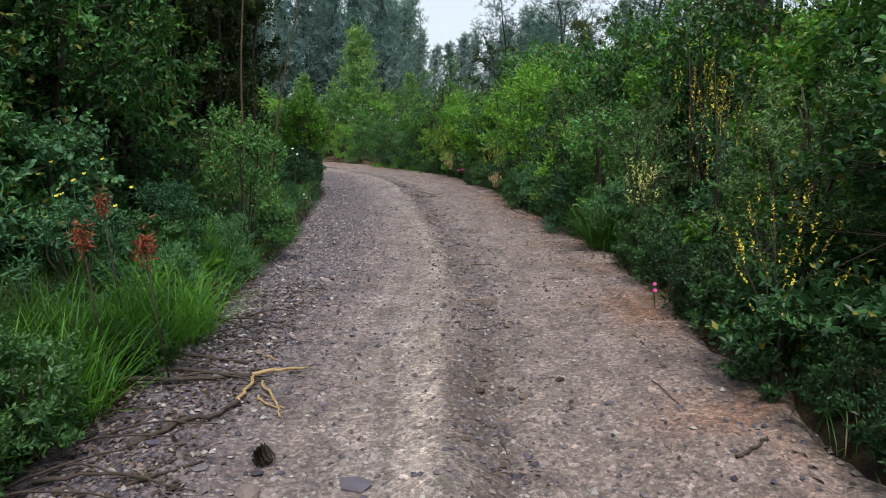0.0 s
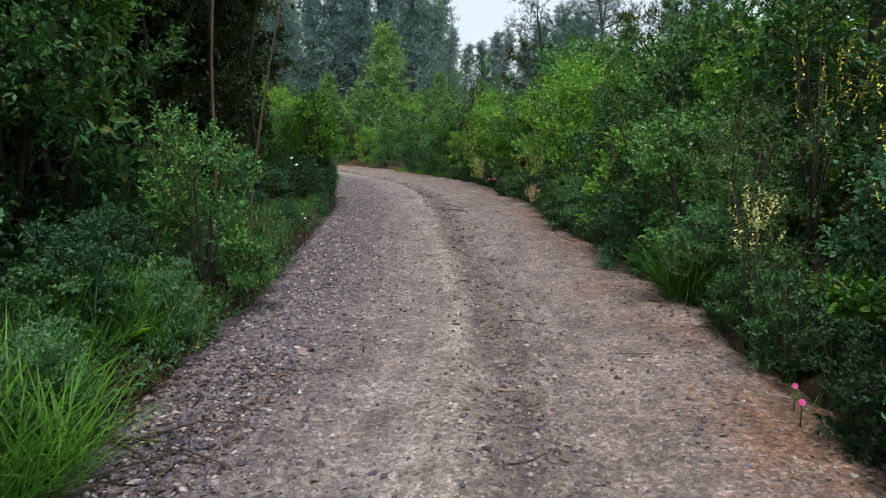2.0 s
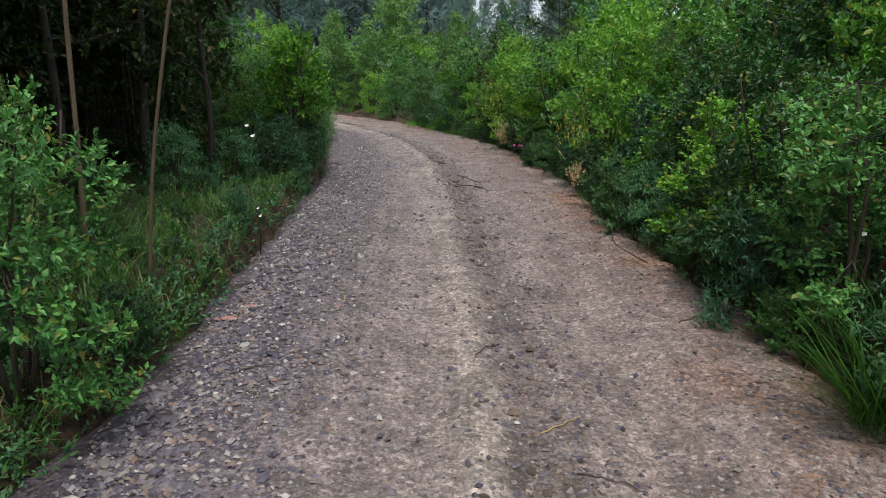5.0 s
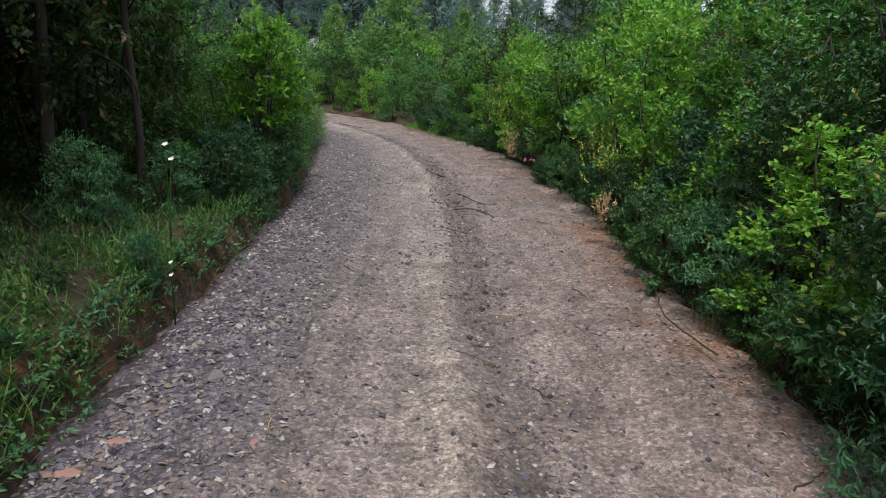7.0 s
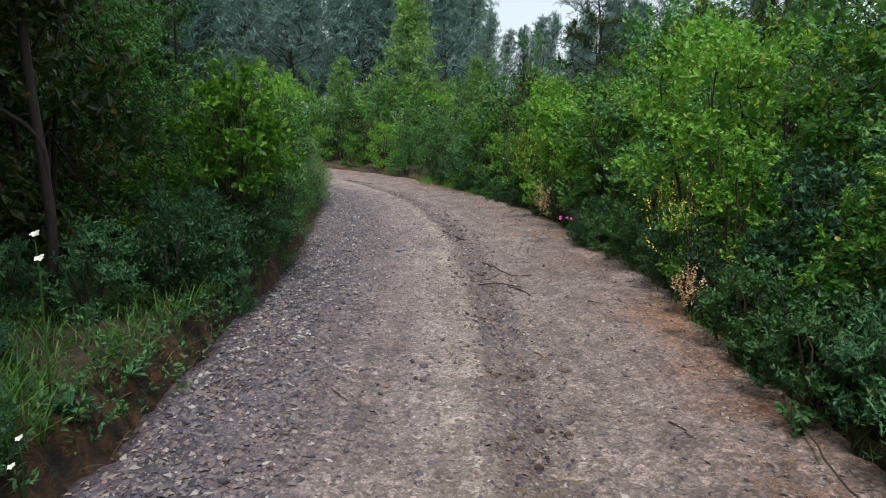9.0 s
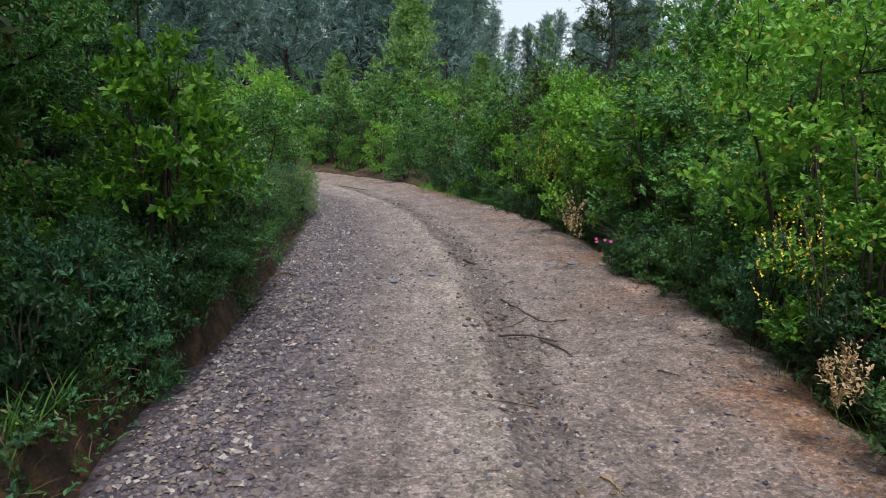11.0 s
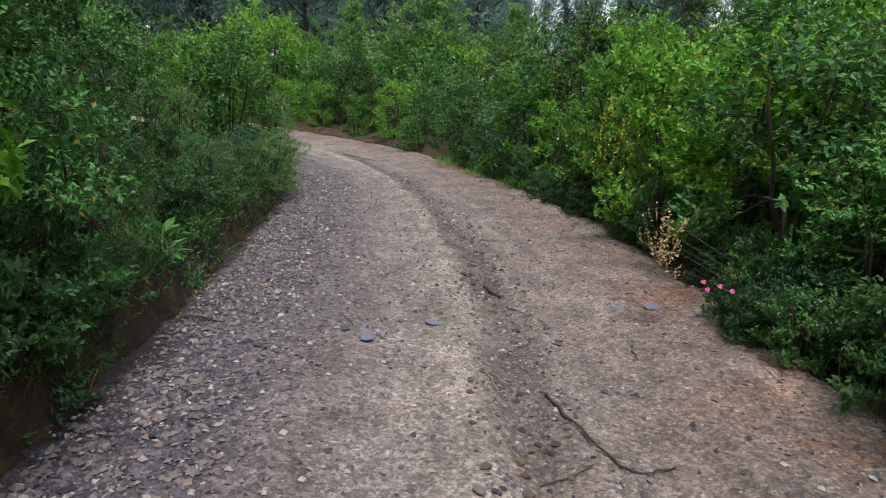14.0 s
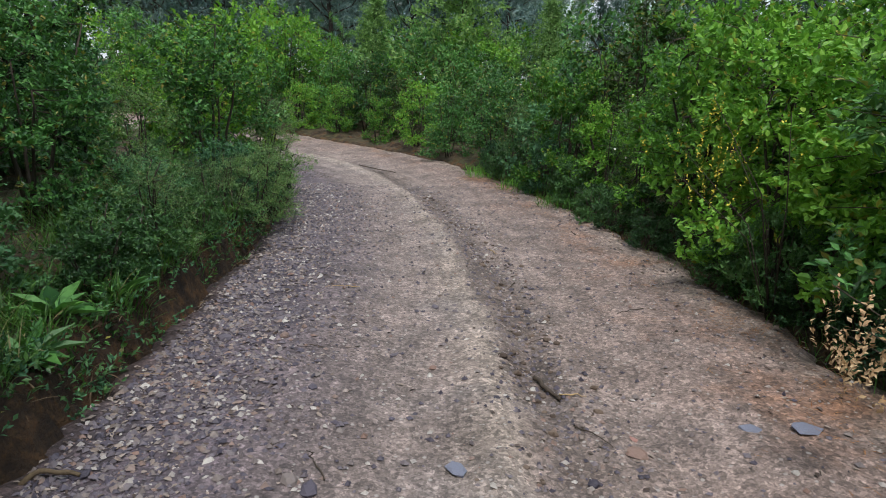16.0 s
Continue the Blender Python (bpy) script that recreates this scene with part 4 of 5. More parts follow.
# ---- broad-leaved rosettes on the inner bank ----
def rosette(x, y, n, length, words, material=BRIGHT_LEAF):
    a = np.arange(n) * 2.4 + gr.uniform(-0.3, 0.3, n)
    up = gr.uniform(0.35, 1.3, n)
    z = float(ground_at(x, y)[0])
    d = np.stack([np.cos(a), np.sin(a), up], 1)
    root = new("leafy_herb")
    root.location = (x, y, z)
    for i in range(n):
        v, f = leaves(d[i:i + 1] * 0.01, d[i:i + 1], np.array([[0, 0, 1.0]]) - 0.4 * d[i:i + 1], np.array([length * gr.uniform(0.6, 1.1)]), np.array([length * gr.uniform(0.22, 0.32)]), "broad", 0.3, 0.35)
        part("leaf", mesh_of("leaf", v, f, material), root)
    tagged(root, words, "plant", "broad-leaved herbs on the bank")


for run, off, n, length, mat in ((5.3, 0.30, 12, 0.22, OAK_LEAF), (1.9, 0.55, 16, 0.26, LUSH_GRASS), (10.4, 0.14, 11, 0.14, BLUE_LEAF), (10.9, 0.10, 9, 0.12, BLUE_LEAF), (16.6, 0.22, 13, 0.22, MID_LEAF), (17.1, 0.35, 14, 0.24, MID_LEAF),
                                 (17.5, 0.20, 12, 0.24, MID_LEAF), (18.0, 0.30, 12, 0.20, MID_LEAF), (13.0, 0.12, 10, 0.18, BLUE_LEAF), (15.3, 0.14, 12, 0.2, MID_LEAF), (6.0, 1.5, 12, 0.26, BLUE_LEAF), (19.0, 0.22, 10, 0.2, MID_LEAF)):
    rosette(*by_track(run, -off), n, length, "broad-leaved green herb growing on the bank", mat)


# ---- single plants that stand out ----
def stalk_flower(x, y, h, petal, mat, words, heads=2, lean=(0.0, 0.0)):
    root = new("wild_flower")
    z = float(ground_at(x, y)[0])
    root.location = (x, y, z)
    for k in range(heads):
        a = gr.uniform(0, 6.283)
        reach = 0.10 * k + 0.02
        top = np.array([math.cos(a) * reach + lean[0], math.sin(a) * reach + lean[1], h * (1 - 0.1 * k)])
        line = np.array([[0, 0, -0.03], top * [0.2, 0.2, 0.4], top * [0.6, 0.6, 0.8], top])
        part("stalk", mesh_of("stalk", *tube(line, [0.005, 0.004, 0.003, 0.002], 5), GRASS, True), root)
        part("flower_head", mesh_of("flower_head", *join([blossoms(gr, top[None], np.array([[0.2, -0.5, 1.0]]), petal), blossoms(gr, top[None] + 0.006, np.array([[-0.2, -0.6, 0.6]]), petal * 0.8)]), mat), root)
    tagged(root, words, "flower", "wild flowers")


stalk_flower(-2.31, 10.10, 0.80, 0.020, WHITE, "tall thin stalk with white flower heads on the grass")
stalk_flower(-2.05, 9.6, 0.40, 0.012, WHITE, "short stalk with white flower heads on the grass")
for x, y in ((1.58, 4.70), (1.62, 4.85), (0.37, 16.23), (0.36, 16.10), (0.42, 16.16), (0.46, 16.05)):
    reach = 0.42 if y > 16 else 0.0
    stalk_flower(x + reach, y + 0.2 * reach, 0.36 if y > 16 else 0.12, 0.019, PINK, "pink wild flower at the gravel edge", 1, (-reach, -0.2 * reach))
for i in range(16):
    x, y = by_track(2.6 + (i * 0.37) % 2.4, -(0.55 + (i * 0.29) % 1.1))
    stalk_flower(x, y, 0.65 + 0.35 * ((i * 0.41) % 1), 0.014, YELLOW, "yellow wild flower above the herbs", 3)


def frond_head(x, y, z, size, words, material=RUST):
    """A drooping, dried flower head on a stalk."""
    root = new("dry_frond")
    g = float(ground_at(x, y)[0])
    root.location = (x, y, g)
    h = z - g
    part("stalk", mesh_of("stalk", *tube([[0.05, 0.1, -0.03], [0.02, 0.04, h * 0.5], [0, 0, h]], [0.006, 0.005, 0.003], 5), DEAD_WOOD, True), root)
    n = 130
    d = unit(gr.normal(0, 1, (n, 3)) + np.array([0, 0, -0.5]))
    b = np.array([0, 0, h]) + gr.normal(0, 1, (n, 3)) * np.array([0.3, 0.3, 0.55]) * size
    part("seed_head", mesh_of("seed_head", *leaves(b, d, unit(gr.normal(0, 1, (n, 3))), gr.uniform(0.4, 0.8, n) * size, np.full(n, 0.16 * size), "oval", 0.2, 0.2), material), root)
    tagged(root, words, "plant", "dried fronds")


frond_head(-1.54, 3.30, 0.93, 0.08, "rust-brown dried frond among the grass")
frond_head(-1.86, 3.30, 0.97, 0.07, "rust-brown dried frond among the grass")
frond_head(-1.95, 3.7, 1.1, 0.06, "rust-brown dried frond among the grass")


def dry_sprig(x, y, z, size, words, material, leaf=0.045):
    root = new("dry_bush")
    s, u, half = (float(q[0]) for q in across(x, y))
    hang = np.array([x, y, 0])
    x, y = (float(q) for q in place_on_line(s, max(u, half + 0.05)))
    hang = hang - np.array([x, y, 0])
    g = float(ground_at(x, y)[0])
    root.location = (x, y, g)
    n = 44
    tips = hang + np.array([0, 0, z - g]) + gr.normal(0, 1, (n, 3)) * size * np.array([0.42, 0.42, 0.5])
    dirs = unit(tips - hang - np.array([0, 0, (z - g) * 0.4]))
    for k in range(5):
        part("stem", mesh_of("stem", *tube([[0, 0, -0.05], tips[k] * [0.35, 0.35, 0.6], tips[k]], [0.006, 0.004, 0.002], 4), STEM, True), root)
    part("foliage", mesh_of("foliage", *sprays(gr, tips, dirs, 9, 0.12, leaf, 0.55, "oval"), material), root, "", "stuff")
    tagged(root, words, "shrub", "dry and yellow sprigs")


dry_sprig(0.10, 16.35, 0.96, 0.24, "dry beige sprig at the edge of the shrubs", BEIGE, 0.032)
dry_sprig(-0.09, 18.35, 1.50, 0.40, "yellowing leaves at the edge of the shrubs", YELLOW, 0.024)
dry_sprig(0.98, 13.0, 1.25, 0.30, "yellowing leaves at the edge of the shrubs", YELLOW, 0.024)
dry_sprig(0.95, 12.3, 0.75, 0.15, "dry beige sprig at the edge of the shrubs", BEIGE, 0.032)
dry_sprig(1.95, 4.6, 1.75, 0.45, "yellow-flowered sprig above the shrubs", YELLOW, 0.024)
dry_sprig(2.5, 6.6, 2.05, 0.34, "yellow-flowered sprig above the shrubs", YELLOW, 0.024)
dry_sprig(1.75, 5.8, 1.2, 0.22, "pale yellow sprig at the edge of the shrubs", plain_material("pale_yellow_leaf", (0.42, 0.44, 0.12), (0.66, 0.66, 0.26)), 0.03)
dry_sprig(1.75, 3.3, 1.05, 0.35, "yellow-flowered sprig above the shrubs", YELLOW, 0.024)


def pole_stem(x, y, points, radius, words, material):
    line = np.array(points, float)
    line[:, 0] += x
    line[:, 1] += y
    line[0, 2] = float(ground_at(x, y)[0]) - 0.1
    line = spline(line, 4)
    tagged(new("bare_stem", mesh_of("bare_stem", *tube(line, np.linspace(radius, radius * 0.6, len(line)), 8), material, True)), words, "tree stem", "bare stems")


pole_stem(-2.34, 7.6, ((0, 0, 0), (0.02, 0, 1.2), (0.03, 0, 2.2), (0.09, 0, 3.2), (0.05, 0.1, 4.6)), 0.015, "straight pale bare stem among dark shrubs", PALE_STEM)
pole_stem(-2.15, 7.9, ((0, 0, 0), (0.08, 0, 1.2), (0.26, 0, 2.2), (0.48, 0, 3.1), (0.8, 0.1, 4.4)), 0.012, "leaning pale bare stem among dark shrubs", PALE_STEM)
pole_stem(-3.25, 11.4, ((0, 0, 0), (0.03, 0, 1.2), (0.0, -0.02, 1.65), (-0.35, -0.15, 1.9), (-0.8, -0.25, 2.1), (-1.3, -0.3, 2.4), (-2.3, -0.3, 2.9)), 0.017, "leaning dark branch in the shade", BARK)
pole_stem(-3.25, 11.4, ((0, 0, 0), (0.03, 0, 1.2), (-0.05, 0, 2.4), (0.1, 0, 3.6), (0.0, 0.1, 5.0)), 0.035, "dark tree stem in the shade", BARK)
pole_stem(4.25, 9.0, ((0, 0, 0), (0.0, 0, 1.8), (-0.1, 0, 3.4), (-0.05, 0, 5.0), (0.1, 0.1, 7.0)), 0.12, "dark upright trunk behind the outer shrubs", BARK)


# ---- fallen wood on the track ----
def fallen(points, r0, r1, material, words, name="fallen_branch"):
    p = spline([(x, y, float(ground_at(x, y)[0]) + lift) for x, y, lift in points], 5)
    p[:, :2] += gr.normal(0, 0.006, (len(p), 2))
    rad = np.linspace(r0, r1, len(p)) * gr.uniform(0.85, 1.15, len(p))
    tagged(new(name, mesh_of(name, *tube(p, rad, 7), material, True)), words, "branch", "fallen wood on the track")


DARK_TWIG, PALE_TWIG = "dark fallen branch lying on the gravel", "peeled pale branch lying on the gravel"
fallen(((-1.80, 3.34, 0.05), (-1.4, 3.38, 0.03), (-1.05, 3.43, 0.03)), 0.014, 0.010, DEAD_WOOD, DARK_TWIG)
fallen(((-1.05, 3.43, 0.03), (-0.92, 3.50, 0.04), (-0.78, 3.60, 0.02)), 0.013, 0.007, STRIPPED, PALE_TWIG)
fallen(((-1.37, 2.66, 0.012), (-1.21, 2.89, 0.02), (-1.10, 2.95, 0.02), (-1.03, 3.12, 0.02)), 0.014, 0.010, DEAD_WOOD, DARK_TWIG)
fallen(((-1.03, 3.12, 0.02), (-1.02, 3.30, 0.03), (-1.04, 3.42, 0.03)), 0.010, 0.009, STRIPPED, PALE_TWIG)
fallen(((-1.85, 3.95, 0.06), (-1.62, 3.78, 0.03), (-1.13, 3.64, 0.015)), 0.013, 0.008, DEAD_WOOD, DARK_TWIG)
fallen(((-1.82, 4.58, 0.08), (-1.5, 4.4, 0.03), (-1.26, 4.2, 0.01)), 0.011, 0.006, DEAD_WOOD, DARK_TWIG)
fallen(((-0.98, 3.34, 0.02), (-0.86, 3.18, 0.012), (-0.79, 3.01, 0.01)), 0.008, 0.005, STRIPPED, PALE_TWIG)
fallen(((-0.96, 3.20, 0.01), (-0.88, 3.12, 0.01), (-0.80, 3.10, 0.01)), 0.007, 0.004, STRIPPED, PALE_TWIG)
fallen(((-1.25, 2.35, 0.01), (-1.12, 2.45, 0.012), (-1.0, 2.55, 0.01)), 0.009, 0.005, DEAD_WOOD, DARK_TWIG)
fallen(((1.25, 2.55, 0.01), (1.36, 2.62, 0.012), (1.45, 2.7, 0.01)), 0.009, 0.004, DEAD_WOOD, DARK_TWIG)
fallen(((-0.60, 15.3, 0.01), (-0.45, 14.95, 0.02), (-0.24, 14.66, 0.012), (-0.05, 14.72, 0.01)), 0.009, 0.005, DEAD_WOOD, DARK_TWIG)
fallen(((-0.62, 14.32, 0.01), (-0.4, 14.25, 0.025), (-0.17, 14.13, 0.012)), 0.009, 0.006, DEAD_WOOD, DARK_TWIG)
fallen(((-0.3, 14.15, 0.012), (-0.16, 13.95, 0.015), (-0.08, 13.82, 0.01)), 0.007, 0.004, DEAD_WOOD, DARK_TWIG)
fallen(((-1.10, 17.32, 0.02), (-1.03, 17.2, 0.025), (-0.95, 17.07, 0.02)), 0.014, 0.011, DEAD_WOOD, "short dark piece of wood on the gravel")
fallen(((-2.98, 15.62, 0.03), (-2.88, 15.68, 0.03), (-2.76, 15.72, 0.02)), 0.013, 0.009, PALE_STEM, "short pale piece of wood below the bank")
fallen(((-5.0, 26.2, 0.05), (-4.6, 26.0, 0.06), (-4.2, 26.0, 0.02)), 0.012, 0.008, DEAD_WOOD, DARK_TWIG)
fallen(((1.25, 9.6, 0.05), (1.1, 10.2, 0.06), (1.2, 10.9, 0.04)), 0.006, 0.005, DEAD_WOOD, "thin dark branch along the outer edge")
for i in range(46):
    run = 2 + i * 0.42
    u = [0.30, -1.3, 0.25, 1.2, -0.9, 0.4][i % 6] + rng.uniform(-0.25, 0.25)
    x, y = (float(q) for q in place_on_line(S0 + run, u))
    a, ln = rng.uniform(0, 6.283), rng.uniform(0.06, 0.16)
    dx, dy = ln * math.cos(a), ln * math.sin(a)
    fallen(((x - dx, y - dy, 0.006), (x, y, 0.012), (x + dx * 0.9, y + dy * 1.1, 0.006)), rng.uniform(0.003, 0.006), 0.002, DEAD_WOOD if i % 4 else STRIPPED, "small twig lying on the gravel", "twig")


def cone(x, y):
    """A fallen pine cone with its scales."""
    root = new("pine_cone")
    root.location = (x, y, float(ground_at(x, y)[0]) + 0.03)
    n = 90
    t = (np.arange(n) + 0.5) / n
    a = np.arange(n) * 2.4
    rad = 0.045 * np.sin(np.pi * (0.15 + 0.8 * t))
    d = np.stack([0.5 - t, np.cos(a), np.sin(a)], 1)
    b = np.stack([(t - 0.5) * 0.11, rad * 0.4 * np.cos(a), rad * 0.4 * np.sin(a)], 1)
    part("scales", mesh_of("scales", *leaves(b, d, np.array([[1.0, 0, 0]]) + 0 * d, rad, rad * 0.8, "broad", 0.3, 0.1), DEAD_WOOD), root, "", "stuff")
    tagged(root, "dark open pine cone lying on the gravel", "pine cone")


cone(-0.76, 2.60)
# the brushwood heap at the start: thin dark branches over dark litter
for i in range(26):
    x, y = rng.uniform(-1.95, -1.15), rng.uniform(2.2, 4.8)
    a, ln = rng.uniform(-0.6, 0.9), rng.uniform(0.15, 0.42)
    dx, dy = ln * math.cos(a), ln * math.sin(a)
    fallen(((x - dx, y - dy, 0.02), (x, y + rng.uniform(-0.05, 0.05), 0.045), (min(x + dx, -0.85), y + dy, 0.012)), rng.uniform(0.005, 0.011), 0.003, DEAD_WOOD, "thin dark branch in the brushwood heap")
N = 4200
bx, by = -2.0 + 1.0 * gr.uniform(0, 1, N) ** 1.35, gr.uniform(1.9, 5.6, N)
a = gr.uniform(0, 6.283, N)
d = np.stack([np.cos(a), np.sin(a), gr.uniform(-0.1, 0.4, N)], 1)
ln = gr.uniform(0.015, 0.042, N)
brush = new("leaf_litter", mesh_of("leaf_litter", *leaves(np.stack([bx, by, ground_at(bx, by) + 0.008], 1), d, np.array([0, 0, 1.0]) + 0.4 * gr.normal(0, 1, (N, 3)), ln, ln * 0.45, "broad", 0.3, 0.3),
             plain_material("damp_dead_leaves", (0.022, 0.015, 0.011), (0.13, 0.088, 0.062))))
tagged(brush, "damp dark dead leaves below the brushwood heap", "leaf litter", kind="stuff")

# ---- leaf litter, needles, stones ----
N = 20000
run = gr.uniform(0.5, 27, N)
half = np.interp(S0 + run, LINE_S, LINE[:, 2])
zone = gr.uniform(0, 1, N)
u = np.where(zone < 0.66, -half + np.abs(gr.normal(0, 0.55, N)), np.where(zone < 0.80, 0.30 + gr.normal(0, 0.16, N), half - np.abs(gr.normal(0, 0.4, N))))
keep = waves(run, u, 0.8, 50) > gr.uniform(-1.1, 0.9, N)
run, u = run[keep], u[keep]
N = len(run)
bx, by = place_on_line(S0 + run, u)
a = gr.uniform(0, 6.283, N)
d = np.stack([np.cos(a), np.sin(a), gr.uniform(-0.1, 0.35, N)], 1)
nor = np.array([0, 0, 1.0]) + 0.35 * gr.normal(0, 1, (N, 3))
ln = gr.uniform(0.014, 0.044, N)
litter = new("leaf_litter", mesh_of("leaf_litter", *leaves(np.stack([bx, by, ground_at(bx, by) + 0.006], 1), d, nor, ln, ln * gr.uniform(0.35, 0.6, N), "broad", 0.3, 0.3), LITTER))
tagged(litter, "brown dead leaves scattered on the gravel", "leaf litter", kind="stuff")
N = 9000
run = gr.uniform(4, 26, N)
half = np.interp(S0 + run, LINE_S, LINE[:, 2])
u = half - np.abs(gr.normal(0.25, 0.22, N))
keep = waves(run, u * 2, 1.6, 52) > gr.uniform(-0.3, 0.8, N)
run, u = run[keep], u[keep]
N = len(run)
bx, by = place_on_line(S0 + run, u)
a = gr.uniform(0, 6.283, N)
d = np.stack([np.cos(a), np.sin(a), gr.uniform(-0.05, 0.15, N)], 1)
needles = new("pine_needles", mesh_of("pine_needles", *leaves(np.stack([bx, by, ground_at(bx, by) + 0.007], 1), d, np.array([0, 0, 1.0]) + 0 * d, gr.uniform(0.04, 0.10, N), np.full(N, 0.004), "needle", 0.1, 0.02),
               plain_material("dry_pine_needle", (0.22, 0.085, 0.03), (0.42, 0.21, 0.08))))
tagged(needles, "orange-brown dry pine needles on the outer edge", "pine needles", kind="stuff")

ICO_T = (1 + 5 ** 0.5) / 2
ICO = unit(np.array([(-1, ICO_T, 0), (1, ICO_T, 0), (-1, -ICO_T, 0), (1, -ICO_T, 0), (0, -1, ICO_T), (0, 1, ICO_T), (0, -1, -ICO_T), (0, 1, -ICO_T), (ICO_T, 0, -1), (ICO_T, 0, 1), (-ICO_T, 0, -1), (-ICO_T, 0, 1)], float))
ICO_F = np.array([(0, 11, 5), (0, 5, 1), (0, 1, 7), (0, 7, 10), (0, 10, 11), (1, 5, 9), (5, 11, 4), (11, 10, 2), (10, 7, 6), (7, 1, 8), (3, 9, 4), (3, 4, 2), (3, 2, 6), (3, 6, 8), (3, 8, 9), (4, 9, 5), (2, 4, 11), (6, 2, 10), (8, 6, 7), (9, 8, 1)])
OCT = np.array([(1, 0, 0), (0, 1, 0), (-1, 0, 0), (0, -1, 0), (0, 0, 1), (0, 0, -0.6)], float)
OCT_F = np.array([(0, 1, 4), (1, 2, 4), (2, 3, 4), (3, 0, 4), (1, 0, 5), (2, 1, 5), (3, 2, 5), (0, 3, 5)])


def stone_places(n, lo, hi, left_share):
    run = gr.uniform(lo, hi, n)
    half = np.interp(S0 + run, LINE_S, LINE[:, 2])
    zone = gr.uniform(0, 1, n)
    u = np.where(zone < left_share, -half + 0.08 + np.abs(gr.normal(0.25, 0.42, n)), np.where(zone < left_share + 0.16, 0.28 + gr.normal(0, 0.17, n), gr.uniform(-1, 1, n) * half))
    return (*place_on_line(S0 + run, np.clip(u, -half + 0.03, half - 0.03)),)


N = 52000
bx, by = stone_places(N, 0.8, 25, 0.50)
size = 0.004 + 0.017 * gr.uniform(0, 1, N) ** 2.6
shape = OCT[None] * gr.uniform(0.6, 1.25, (N, 6, 1)) * np.stack([size * gr.uniform(0.8, 1.5, N), size, size * gr.uniform(0.5, 1.05, N)], 1)[:, None]
a = gr.uniform(0, 6.283, N)
ca, sa = np.cos(a)[:, None], np.sin(a)[:, None]
pts = np.stack([shape[..., 0] * ca - shape[..., 1] * sa + bx[:, None], shape[..., 0] * sa + shape[..., 1] * ca + by[:, None], shape[..., 2] + (ground_at(bx, by) + size * 0.15)[:, None]], -1)
gravel = new("gravel", mesh_of("gravel", pts.reshape(-1, 3), (OCT_F[None] + (np.arange(N) * 6)[:, None, None]).reshape(-1, 3), STONE))
tagged(gravel, "loose grey and brown gravel on the track", "gravel", kind="stuff")

# the band of broken stone along the inner edge
N = 24000
run = gr.uniform(3.5, 25, N)
half = np.interp(S0 + run, LINE_S, LINE[:, 2])
u = -half + 0.06 + np.abs(gr.normal(0.30, 0.30, N))
keep = waves(run, u * 1.5, 1.1, 71) > gr.uniform(-1.3, 0.5, N)
run, u = run[keep], u[keep]
N = len(run)
bx, by = place_on_line(S0 + run, u)
size = 0.006 + 0.017 * gr.uniform(0, 1, N) ** 1.8
shape = OCT[None] * gr.uniform(0.55, 1.3, (N, 6, 1)) * np.stack([size * gr.uniform(0.8, 1.7, N), size, size * gr.uniform(0.4, 0.9, N)], 1)[:, None]
shape[..., 2] += shape[..., 0] * gr.uniform(-0.35, 0.35, N)[:, None]
a = gr.uniform(0, 6.283, N)
ca, sa = np.cos(a)[:, None], np.sin(a)[:, None]
pts = np.stack([shape[..., 0] * ca - shape[..., 1] * sa + bx[:, None], shape[..., 0] * sa + shape[..., 1] * ca + by[:, None], shape[..., 2] + (ground_at(bx, by) + size * 0.2)[:, None]], -1)
rubble = new("broken_stone", mesh_of("broken_stone", pts.reshape(-1, 3), (OCT_F[None] + (np.arange(N) * 6)[:, None, None]).reshape(-1, 3), STONE))
tagged(rubble, "purple-grey broken stone heaped along the inner edge", "gravel", kind="stuff")

STONES = []
for k in range(8):
    v = ICO * gr.uniform(0.72, 1.15, (12, 1)) * np.array([gr.uniform(1.0, 1.5), 1.0, gr.uniform(0.4, 0.7)])
    STONES.append(mesh_of("stone", v, ICO_F, STONE))
SLATE = plain_material("blue_slate", (0.11, 0.12, 0.17), (0.24, 0.26, 0.34), 0.6, 18.0, False)
SLATES = [mesh_of("slate", ICO * gr.uniform(0.75, 1.15, (12, 1)) * np.array([1.3, 0.95, 0.35]), ICO_F, SLATE) for k in range(3)]
N = 290
bx, by = stone_places(N, 1.2, 20, 0.62)
size = 0.012 + 0.024 * gr.uniform(0, 1, N) ** 2.2
bz = ground_at(bx, by)
for i in range(N):
    ob = part("stone", STONES[i % 8], road)
    ob.matrix_basis = pose(float(bx[i]), float(by[i]), float(bz[i]) + float(size[i]) * 0.2, gr.uniform(-12, 12), gr.uniform(-12, 12), gr.uniform(0, 360)) @ Matrix.Scale(float(size[i]), 4)
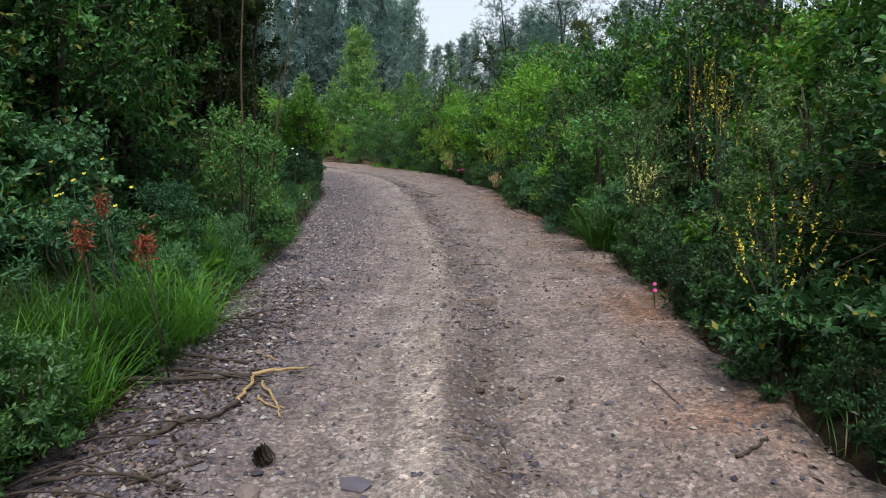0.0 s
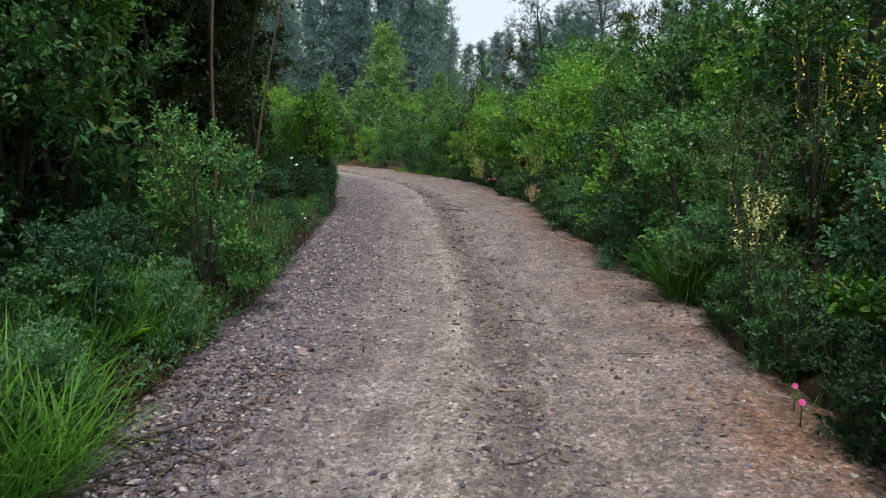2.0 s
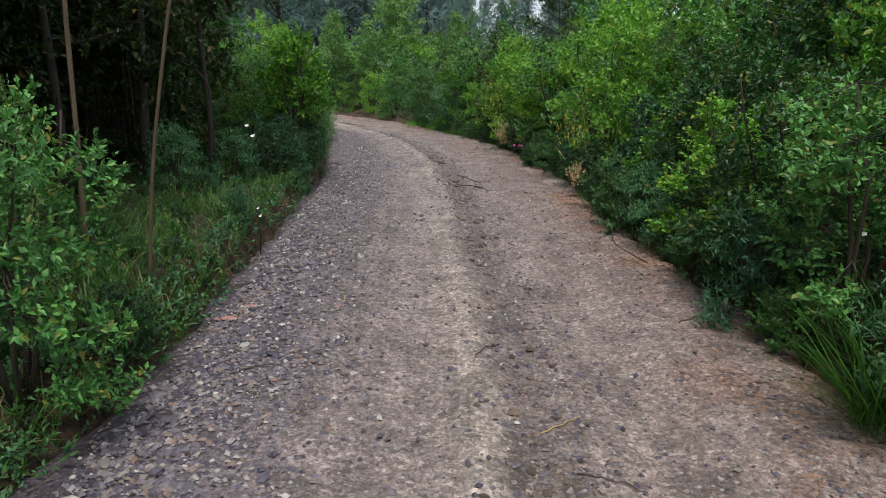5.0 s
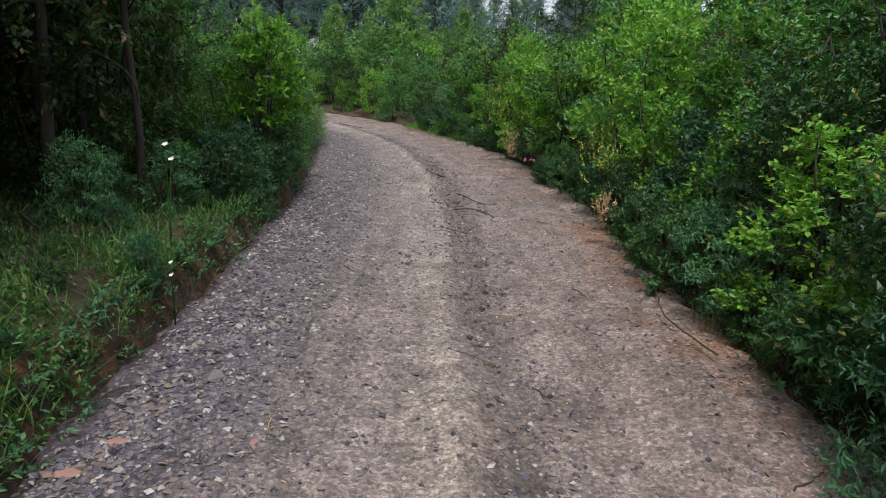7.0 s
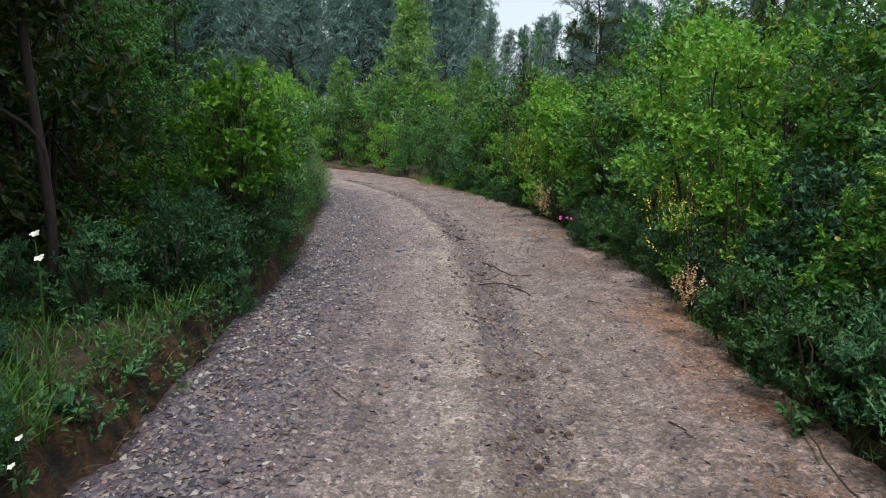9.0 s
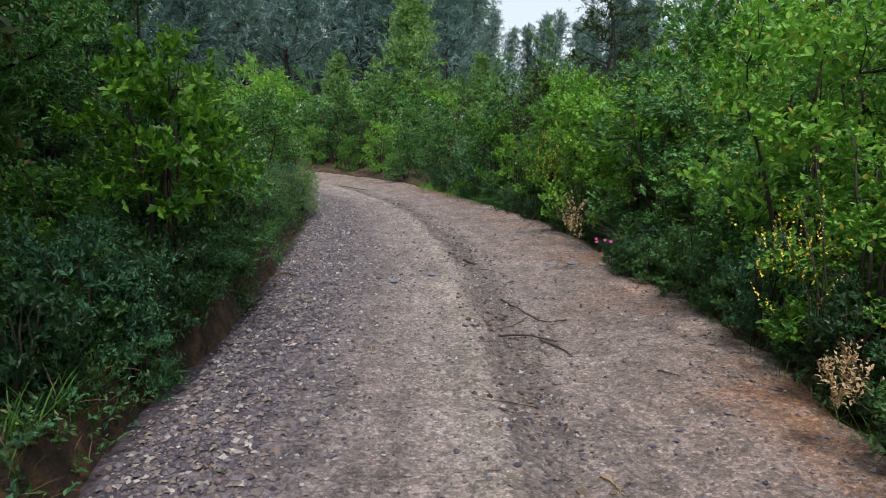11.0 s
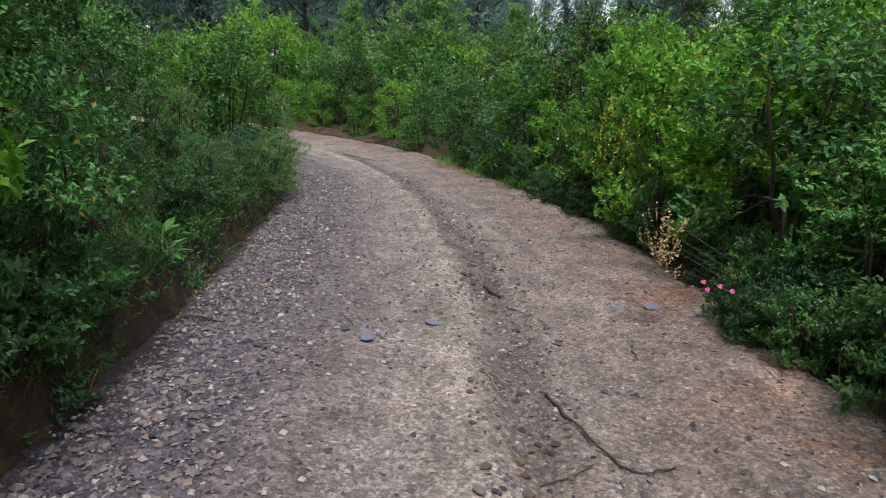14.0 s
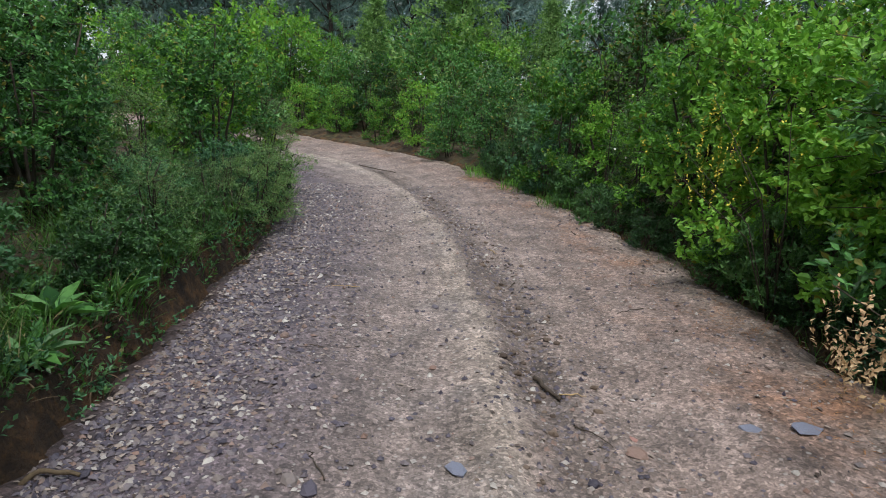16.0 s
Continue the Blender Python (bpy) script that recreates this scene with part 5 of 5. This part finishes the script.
for x, y, r, words in ((-0.35, 2.46, 0.055, "flat grey stone half sunk in the track"), (-0.76, 2.36, 0.05, "flat grey stone half sunk in the track"), (0.19, 16.87, 0.07, "flat blue-grey stone on the gravel"), (-0.6, 16.58, 0.05, "rounded brown stone on the gravel"),
                       (-1.9, 15.9, 0.04, "rounded pale stone on the gravel"), (-1.5, 8.93, 0.05, "rounded tan stone on the gravel"), (-1.55, 7.87, 0.045, "pale stone below the bank"), (-1.9, 5.75, 0.06, "pale stone below the bank"), (-0.05, 16.85, 0.05, "flat blue-grey stone on the gravel"), (-1.73, 15.78, 0.06, "flat blue-grey stone on the gravel"), (-1.37, 16.20, 0.05, "flat blue-grey stone on the gravel")):
    ob = new("large_stone", SLATES[int(abs(x * 10)) % 3] if "blue" in words else STONES[int(abs(x * 10)) % 8])
    ob.matrix_basis = pose(x, y, float(ground_at(x, y)[0]) + r * 0.12, 4, 3, 40 * x) @ Matrix.Diagonal((r, r, r * 0.7, 1))
    tagged(ob, words, "stone", "larger stones")
RED_CLAY = plain_material("red_clay", (0.26, 0.115, 0.095), (0.48, 0.29, 0.25), 0.75, 40.0, False)
CLAY = mesh_of("clay_piece", ICO * np.array([1.3, 0.9, 0.28]) * gr.uniform(0.8, 1.15, (12, 1)), ICO_F, RED_CLAY)
for x, y, r in ((-1.66, 8.30, 0.05), (-1.72, 8.05, 0.055), (-1.10, 8.40, 0.03), (-1.05, 5.72, 0.05), (-0.95, 5.85, 0.03), (-0.60, 16.75, 0.028), (0.55, 10.2, 0.03), (0.67, 6.12, 0.03)):
    ob = new("broken_tile", CLAY)
    ob.matrix_basis = pose(x, y, float(ground_at(x, y)[0]) + r * 0.12, 5, -4, 97 * x) @ Matrix.Scale(r * 0.8, 4)
    tagged(ob, "broken piece of red clay tile on the gravel", "broken tile", "broken red tile pieces")
N = 1500
run = gr.uniform(1, 24, N)
keep = waves(run, run * 0, 1.3, 61) > gr.uniform(-0.9, 0.7, N)
run = run[keep]
N = len(run)
bx, by = place_on_line(S0 + run, 0.26 + 0.07 * np.sin(run * 0.7) + gr.normal(0, 0.13, N))
size = 0.006 + 0.022 * gr.uniform(0, 1, N) ** 2.5
shape = ICO[None] * gr.uniform(0.65, 1.25, (N, 12, 1)) * (size[:, None, None] * np.array([1.2, 1.0, 0.7]))
pts = shape + np.stack([bx, by, ground_at(bx, by) + size * 0.25], 1)[:, None]
clods = new("earth_clods", mesh_of("earth_clods", pts.reshape(-1, 3), (ICO_F[None] + (np.arange(N) * 12)[:, None, None]).reshape(-1, 3), plain_material("earth_clod", (0.05, 0.034, 0.026), (0.17, 0.125, 0.095))))
tagged(clods, "dark crumbs of earth along the wash-out", "earth clods", kind="stuff")
